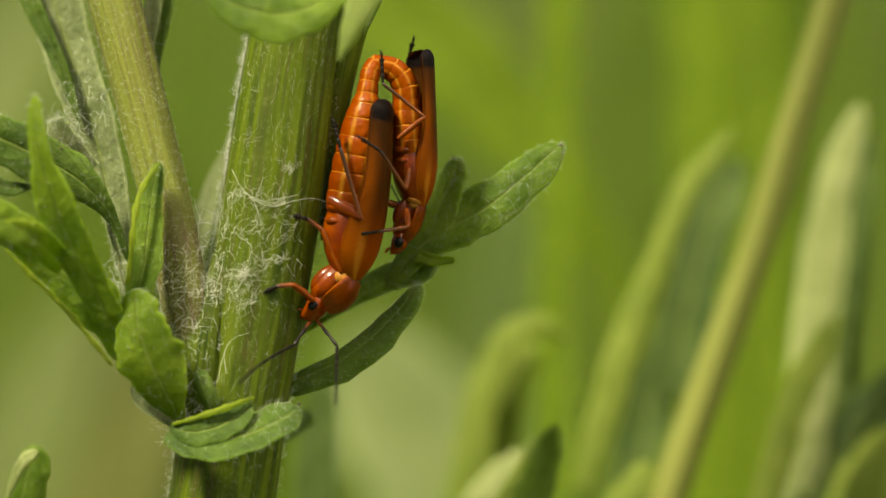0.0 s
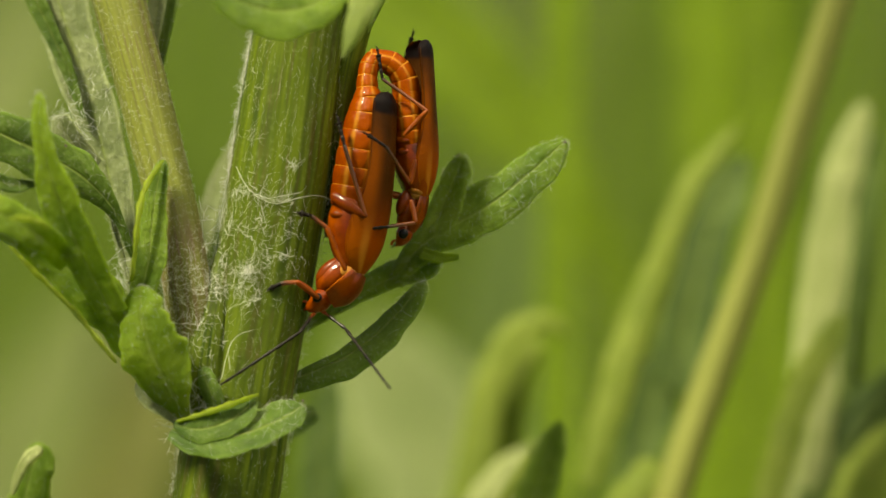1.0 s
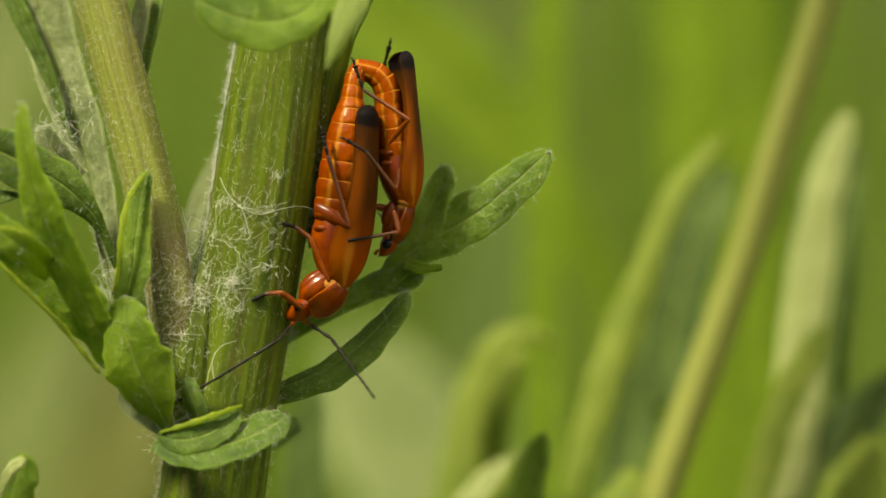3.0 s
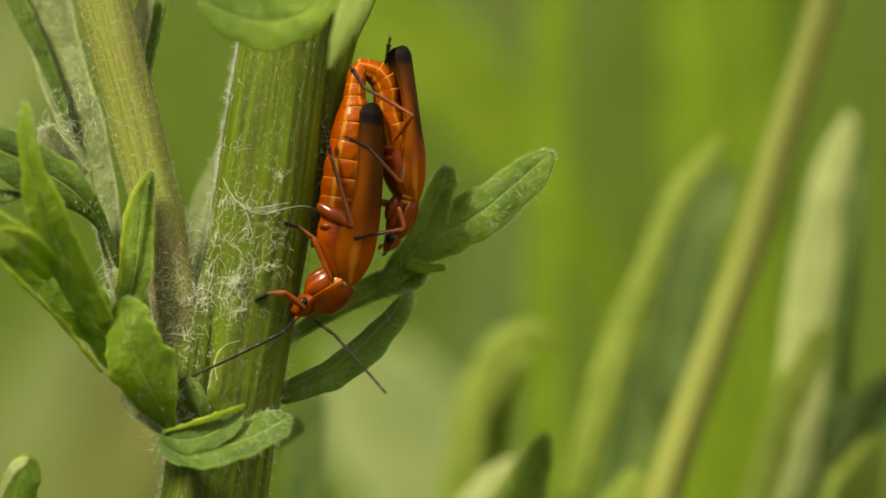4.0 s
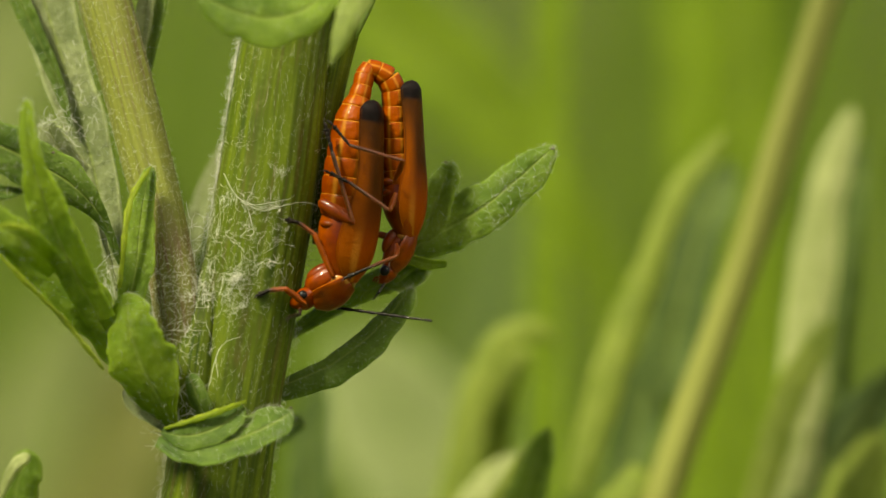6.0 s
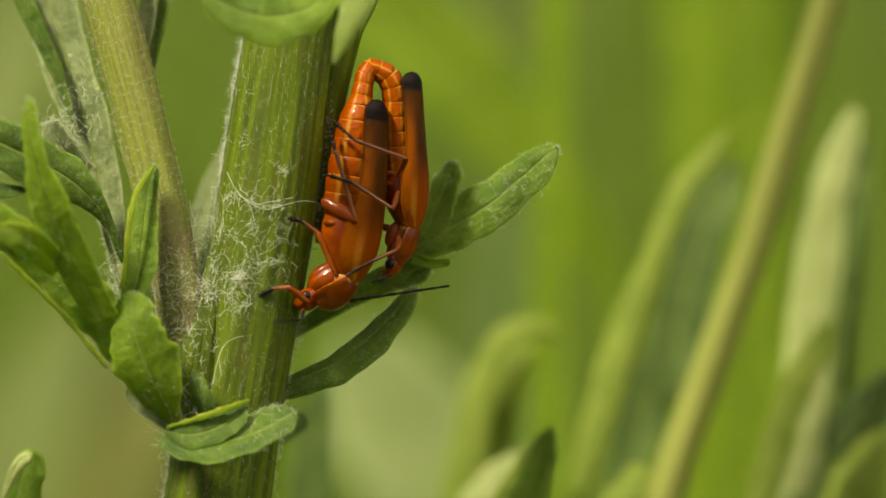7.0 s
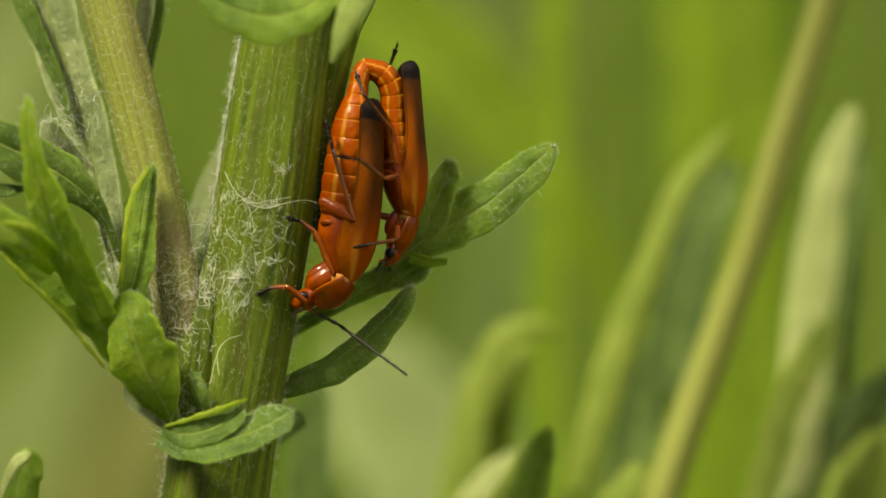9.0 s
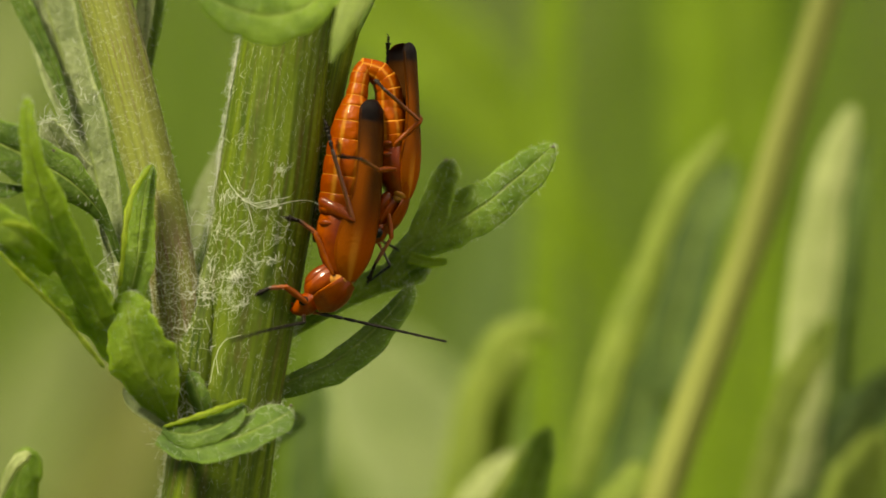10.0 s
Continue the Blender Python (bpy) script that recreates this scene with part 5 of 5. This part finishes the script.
MALE_HIND_FAR = [
    (0, -1.39, 4.59, -0.41, 4.91, -1.65, 7.52, -1.07, 8.46), (1, -1.34, 4.7, -0.47, 5.13, -1.92, 7.65, -1.23, 8.61), (2, -1.46, 4.61, -0.66, 5.09, -2, 7.59, -1.35, 8.59), (4, -1.36, 4.66, -0.6, 5.31, -2.17, 7.74, -1.64, 8.83), (4.5, -1.41, 4.18, -0.76, 4.83, -2.17, 7.53, -1.91, 7.79), (5, -1.41, 3.27, -0.65, 3.92, -0.98, 5.66, -0.8, 6.53),
    (7.5, -1.48, 2.95, -0.72, 3.6, -0.98, 5.34, -0.87, 6.21), (8, -1.5, 2.73, -0.11, 3.49, -0.55, 5.66, 0.17, 6.07), (8.3, -1.54, 2.72, -0.02, 3.37, -0.52, 5.66, 0.63, 5.94), (8.5, -1.41, 3.15, -0.2, 4.54, -1.02, 6.96, -0.15, 7.76), (9, -1.44, 3.57, -0.78, 4.88, -2.09, 7.38, -1.44, 8.14), (9.5, -1.51, 4, -0.75, 4.87, -1.62, 7.26, -1.25, 7.54), (10, -1.63, 4.44, -0.4, 5.2, -2.13, 7.52, -1.79, 8.96)]
MALE_MIDDLE = [
    (0, -1.28, 3.07, -1.43, 2.3, -2.37, 3.72, -3.52, 4.48), (1, -1.23, 3.28, -1.42, 2.41, -2.32, 3.78, -3.55, 4.59), (2, -1.35, 3.09, -1.46, 2.4, -2.5, 3.92, -3.63, 4.66), (4, -1.14, 3.57, -1.25, 2.81, -2.45, 4.11, -3.53, 4.66), (4.5, -1.26, 2.99, -1.17, 3.2, -3, 4.05, -3.74, 4.94),
    (5, -1.48, 2.29, -1.65, 1.57, -3.13, 3.05, -3.91, 3.7), (5.5, -1.5, 2.27, -1.72, 1.62, -3.45, 2.85, -4.48, 3.46), (7, -1.53, 2.29, -1.74, 1.64, -3.55, 2.81, -4.72, 3.07), (7.5, -1.59, 2.08, -1.87, 1.43, -3.65, 2.4, -4.65, 2.9), (8.3, -1.61, 2.07, -1.91, 1.42, -3.56, 2.61, -4.69, 2.92),
    (8.5, -1.52, 2.5, -1.85, 2.07, -3.33, 3.89, -4.24, 3.98), (9, -1.44, 2.92, -1.94, 2.75, -2.85, 3.44, -3.76, 3.62), (10, -1.53, 3.13, -2.13, 3.09, -2.83, 3.48, -3.74, 3.61)]
MALE_FRONT = [
    (0, -1.39, 1.5, -1.35, 0.85, -2.43, 0.67, -3.48, 0.54), (1, -1.38, 1.74, -1.21, 0.91, -2.29, 0.74, -3.4, 0.63), (2, -1.5, 1.61, -1.33, 0.87, -2.44, 0.63, -3.55, 0.53), (4, -1.34, 1.87, -1.14, 1.07, -2.17, 0.87, -3.38, 0.63), (4.5, -1.43, 1.31, -1.74, 1.14, -2.22, 0.6, -2.5, 0.16), (5, -1.48, 0.66, -1.48, 0.18, -2.61, -0.13, -3.7, -0.8),
    (5.5, -1.45, 0.2, -1.45, -0.23, -2.54, -0.67, -3.41, -0.99), (7, -1.5, 0.55, -1.59, 0.07, -2.5, -0.36, -3.68, -0.99), (7.5, -1.48, 0.3, -1.7, 0.01, -2.31, -0.7, -3.65, -0.79), (8, -1.5, 0.29, -1.59, -0.1, -2.29, -0.36, -3.72, -0.47), (8.5, -1.41, 0.63, -1.41, 0.07, -2.5, -0.46, -3.72, -0.72),
    (9, -1.46, 0.92, -1.5, 0.44, -2.85, 0.18, -4.46, -0.08), (9.5, -1.6, 1, -1.77, -0.02, -2.49, -0.68, -3.3, -1.44), (10, -1.79, 1.39, -1.66, 0.31, -2.35, -0.56, -2.61, -1.22)]
MALE_NEAR = [
    (0, -1.35, 0.07, -1.3, 1.33, -2.04, 2.52), (1, -1.34, 0.13, -1.23, 1.22, -1.99, 2.78), (2, -1.42, 0.05, -1.35, 1.13, -2.11, 2.66), (2.5, -1.35, 0.1, -1.28, 1.3, -2.11, 2.6), (4, -1.77, 0.31, -1.9, 0.09, -1.99, 0.05), (4.5, -1.74, -0.27, -2.35, -0.6, -2.72, -0.95), (5, -2.13, -0.87, -2.35, -1.08, -2.57, -1.21), (5.5, -2.04, -1.32, -2.08, -1.75, -2.32, -2.1),
    (7, -2, -0.97, -2.33, -1.08, -2.57, -1.21), (7.5, -1.92, -1.44, -2.13, -2.53, -4.2, -4.44), (8, -2, -1.4, -2.03, -1.67, -2.07, -1.88), (8.5, -1.63, -0.72, -1.63, -0.91, -1.63, -1.02), (9, -1.76, -0.34, -2.11, -0.47, -2.37, -0.82), (9.5, -2.12, -0.24, -2.1, -1.65, -1.51, -5.35), (10, -1.74, 0.09, -1.61, -0.82, -2.83, -1.37)]
MALE_FAR = [(0, -1.83, 0.24, -2.04, 0.02, -2.26, -0.09), (4, -1.69, 0.31, -1.9, 0.18, -1.99, 0.09), (7.5, -1.96, -1.18, -2.22, -1.29, -2.46, -1.36), (8, -1.9, -0.97, -1.68, -1.19, -1.46, -1.4), (8.3, -1.54, -0.87, -0.67, -1.19, 0.42, -2.61), (8.5, -1.63, -0.72, -1.85, -0.8, -2.02, -0.89), (9.5, -2.03, -0.13, -1.73, -0.57, -1.51, -0.78), (9.8, -1.74, 0.09, -0.65, -0.24, 0.91, -0.78), (10, -1.96, 0.31, -1.53, 0.09, -1.42, -0.02)]
TIMES = [0, 0.3, 0.6, 1, 1.5, 2, 2.5, 3, 3.5, 4, 4.3, 4.5, 4.75, 5, 5.5, 6, 6.5, 7, 7.5, 7.8, 8, 8.3, 8.5, 8.75, 9, 9.3, 9.5, 9.8, 10]


def at_time(rows, t):
    ts = [r[0] for r in rows]
    return [float(np.interp(t, ts, [r[i] for r in rows])) for i in range(1, len(rows[0]))]


def body_pose(x0, z0, x1, z1, y, roll):
    m = Matrix.Translation((x0 * MM, y * MM, z0 * MM)) @ Matrix.Rotation(math.atan2(x1 - x0, z1 - z0), 4, "Y")
    return m @ Matrix.Rotation(radians(roll), 4, "Z")


def along(p, d, ref=(1, 0, 0)):
    """A pose at p (mm) whose z runs along d and whose x stays near ref."""
    z = Vector(d).normalized()
    y = z.cross(Vector(ref)).normalized()
    x = y.cross(z)
    m = Matrix((x, y, z)).transposed().to_4x4()
    m.translation = Vector(p) * MM
    return m


def chain(points, lengths, start_y, signs):
    """Poses of rigid joints laid end to end towards the points; what a joint lacks in the plane it takes in depth."""
    at = Vector((points[0][0], start_y, points[0][1]))
    out = []
    for (x, z), l, s in zip(points[1:], lengths, signs):
        dx, dz = x - at.x, z - at.z
        flat = math.hypot(dx, dz)
        d = Vector((dx, s * math.sqrt(max(l * l - flat * flat, 0.0)), dz))
        if d.length < 1e-6:
            d = Vector((0, s, 0))
        d.normalize()
        out.append(along(at, d, (0.2, 0.95, 0.25) if abs(d.y) < 0.8 else (1, 0, 0)))
        at = at + d * l
    return out


def pairs(v):
    return [(v[i], v[i + 1]) for i in range(0, len(v), 2)]


def key_limb(joints, body_rows, world_rows):
    """joints: a part and, under it, its further joints. world_rows: by time, the poses of all joints in the plane's space."""
    (first, _), *rest = joints
    walk(first, [(t, body_rows[t].inverted() @ poses[0]) for t, poses in world_rows])
    for i, (ob, _) in enumerate(rest, 1):
        walk(ob, [(t, poses[0].inverted() @ poses[i]) for t, poses in world_rows])


def curve_rings(beetle, body_rows, course):
    """Lays the belly segments along a bent line. course(t): the points that it passes (mm)."""
    n = len(beetle.rings)
    rows = [[] for _ in range(n)]
    marks = np.concatenate([[0], np.cumsum(beetle.ring_long)]) / sum(beetle.ring_long)
    for t in TIMES:
        line = spline([tuple(p) for p in course(t)], 160)
        dist = np.concatenate([[0], np.cumsum(np.linalg.norm(np.diff(line, axis=0), axis=1))])
        for i in range(n):
            a, b = dist[-1] * marks[i], dist[-1] * marks[i + 1]
            pa = np.array([np.interp(a, dist, line[:, c]) for c in range(3)])
            pb = np.array([np.interp(b, dist, line[:, c]) for c in range(3)])
            d = pb - pa
            rows[i].append((t, body_rows[t].inverted() @ along(pa, d, (d[2], 0, -d[0]))))
    for ob, r in zip(beetle.rings, rows):
        walk(ob, r)


def move_beetle(beetle, body, roll, head, y, tail, k):
    poses = {t: body_pose(*at_time(body, t), y, at_time(roll, t)[0]) for t in TIMES}
    walk(beetle.ob, [(t, BASE @ poses[t]) for t in TIMES])
    shield, skull = [], []
    beetle.head_at = {}
    for t in TIMES:
        b = poses[t]
        neck = b @ Vector((-0.12 * k * MM, 0, 0.10 * k * MM))
        hx, hz = at_time(head, t)
        d = Vector((hx - neck.x / MM, 0, hz - neck.z / MM)).normalized()
        back = b.to_3x3() @ Vector((1, -0.55, -0.6))
        m = along(neck / MM, d, back)
        shield.append((t, b.inverted() @ m))
        tip = neck / MM + d * 1.38 * k * beetle.neck
        nod = d
        skull_pose = along(tip, nod, back)
        beetle.head_at[t] = skull_pose
        skull.append((t, b.inverted() @ skull_pose))
    walk(beetle.pronotum, shield)
    walk(beetle.head, skull)
    curve_rings(beetle, poses, tail(poses))
    return poses


def motions():
    def female_tail(poses):
        def course(t):
            b, (jx, jz) = poses[t], at_time(JOINT, t)
            on_body = [b @ Vector((x * MM, 0, z * MM)) / MM for x, z in ((-0.60, 2.5), (-0.62, 4.0), (-0.62, 5.4), (-0.64, 6.45))]
            return on_body + [(jx - 0.16, 0.1, jz - 1.02), (jx - 0.06, 0.22, jz - 0.55), (jx + 0.10, 0.3, jz - 0.26)]
        return course

    def male_tail(poses):
        def course(t):
            b, (jx, jz) = poses[t], at_time(JOINT, t)
            on_body = [b @ Vector((x * MM, 0, z * MM)) / MM for x, z in ((-0.44, 1.9), (-0.54, 3.0))]
            nx, nz, tx, tz = at_time(MALE_BODY, t)
            ex = nx + (tx - nx) * (jz - 1.2 - nz) / (tz - nz) - 0.58
            return on_body + [(ex + 0.02, 0.62, jz - 2.0), (ex, 0.55, jz - 1.25), (jx + 0.70 * (ex - jx), 0.45, jz - 0.60), (jx + 0.02, 0.3, jz - 0.30)]
        return course

    fp = move_beetle(female, FEMALE_BODY, [(0, 4), (10, 4)], FEMALE_HEAD, 0.0, female_tail, 1.0)
    mp = move_beetle(male, MALE_BODY, MALE_ROLL, MALE_HEAD, 0.7, male_tail, 0.80)

    hold = {
        "hind": ((0, -4.33, 1.93, -3.13, 1.17, -3.93, 3.85, -4.2, 4.96), -0.58, (-1, -1, 1)),
        "middle": ((0, -3.91, -0.89, -4.65, 0.8, -5.2, 1.15, -5.7, 1.28), -0.7, (-1, -1, -1)),
        "front": ((0, -4.96, -1.98, -5.74, -1.37, -6.35, -1.43, -6.85, -1.65), -0.6, (-1, -1, 1)),
        "front_far": ((0, -5.09, -1.93, -5.52, -1.89, -5.78, -2.15, -5.91, -2.33), 0.3, (1, 1, 1)),
        "middle_far": ((0, -4.22, 0.24, -4.83, 0.89, -5.09, 0.67, -5.3, 0.46), 0.6, (1, 1, 1)),
    }
    for key, (row, y, signs) in hold.items():
        joints = female.legs[key]
        ps = chain(pairs(row[1:]), [l for _, l in joints], y, signs)
        key_limb(joints, fp, [(t, ps) for t in TIMES])

    def run(beetle, poses, joints, rows, y, signs):
        key_limb(joints, poses, [(t, chain(pairs(at_time(rows, t)), [l for _, l in joints], y, signs)) for t in TIMES])

    def run_feeler(beetle, poses, key, rows, side, signs):
        joints, k = beetle.feelers[key], beetle.size
        out = []
        for t in TIMES:
            root_at = beetle.head_at[t] @ Vector((0.05 * k * MM, side * 0.26 * k * MM, 0.66 * k * MM)) / MM
            pts = [(root_at.x, root_at.z)] + pairs(at_time(rows, t))[1:]
            out.append((t, chain(pts, [l for _, l in joints], root_at.y, signs)))
        key_limb(joints, poses, out)

    run_feeler(female, fp, "near", FEMALE_NEAR, -1, (-1, -1))
    run_feeler(female, fp, "far", FEMALE_FAR, -1.5, (-1, -1))
    run(male, mp, male.legs["hind"], MALE_HIND, -0.5, (-1, -1, 1))
    run(male, mp, male.legs["hind_far"], MALE_HIND_FAR, 1.5, (1, 1, -1))
    run(male, mp, male.legs["middle"], MALE_MIDDLE, -0.85, (-1, -1, 1))
    run(male, mp, male.legs["front"], MALE_FRONT, -0.2, (-1, -1, 1))
    run_feeler(male, mp, "near", MALE_NEAR, -1, (-1, 1))
    run_feeler(male, mp, "far", MALE_FAR, 1, (1, 1))
    # the far front leg stays folded under the head
    fold = along((-0.45, 0.1, -0.15), (-0.95, 0.1, 0.25), (0.2, 0.95, 0.25))
    (femur, l1), (tibia, l2), (tarsus, l3) = male.legs["front_far"]
    femur.matrix_basis = fold
    bend = along((0, 0, l1), (0.35, 0.2, -0.9))
    tibia.matrix_basis = bend
    tarsus.matrix_basis = bend @ along((0, 0, l2), (0.3, 0.1, 1))


motions()
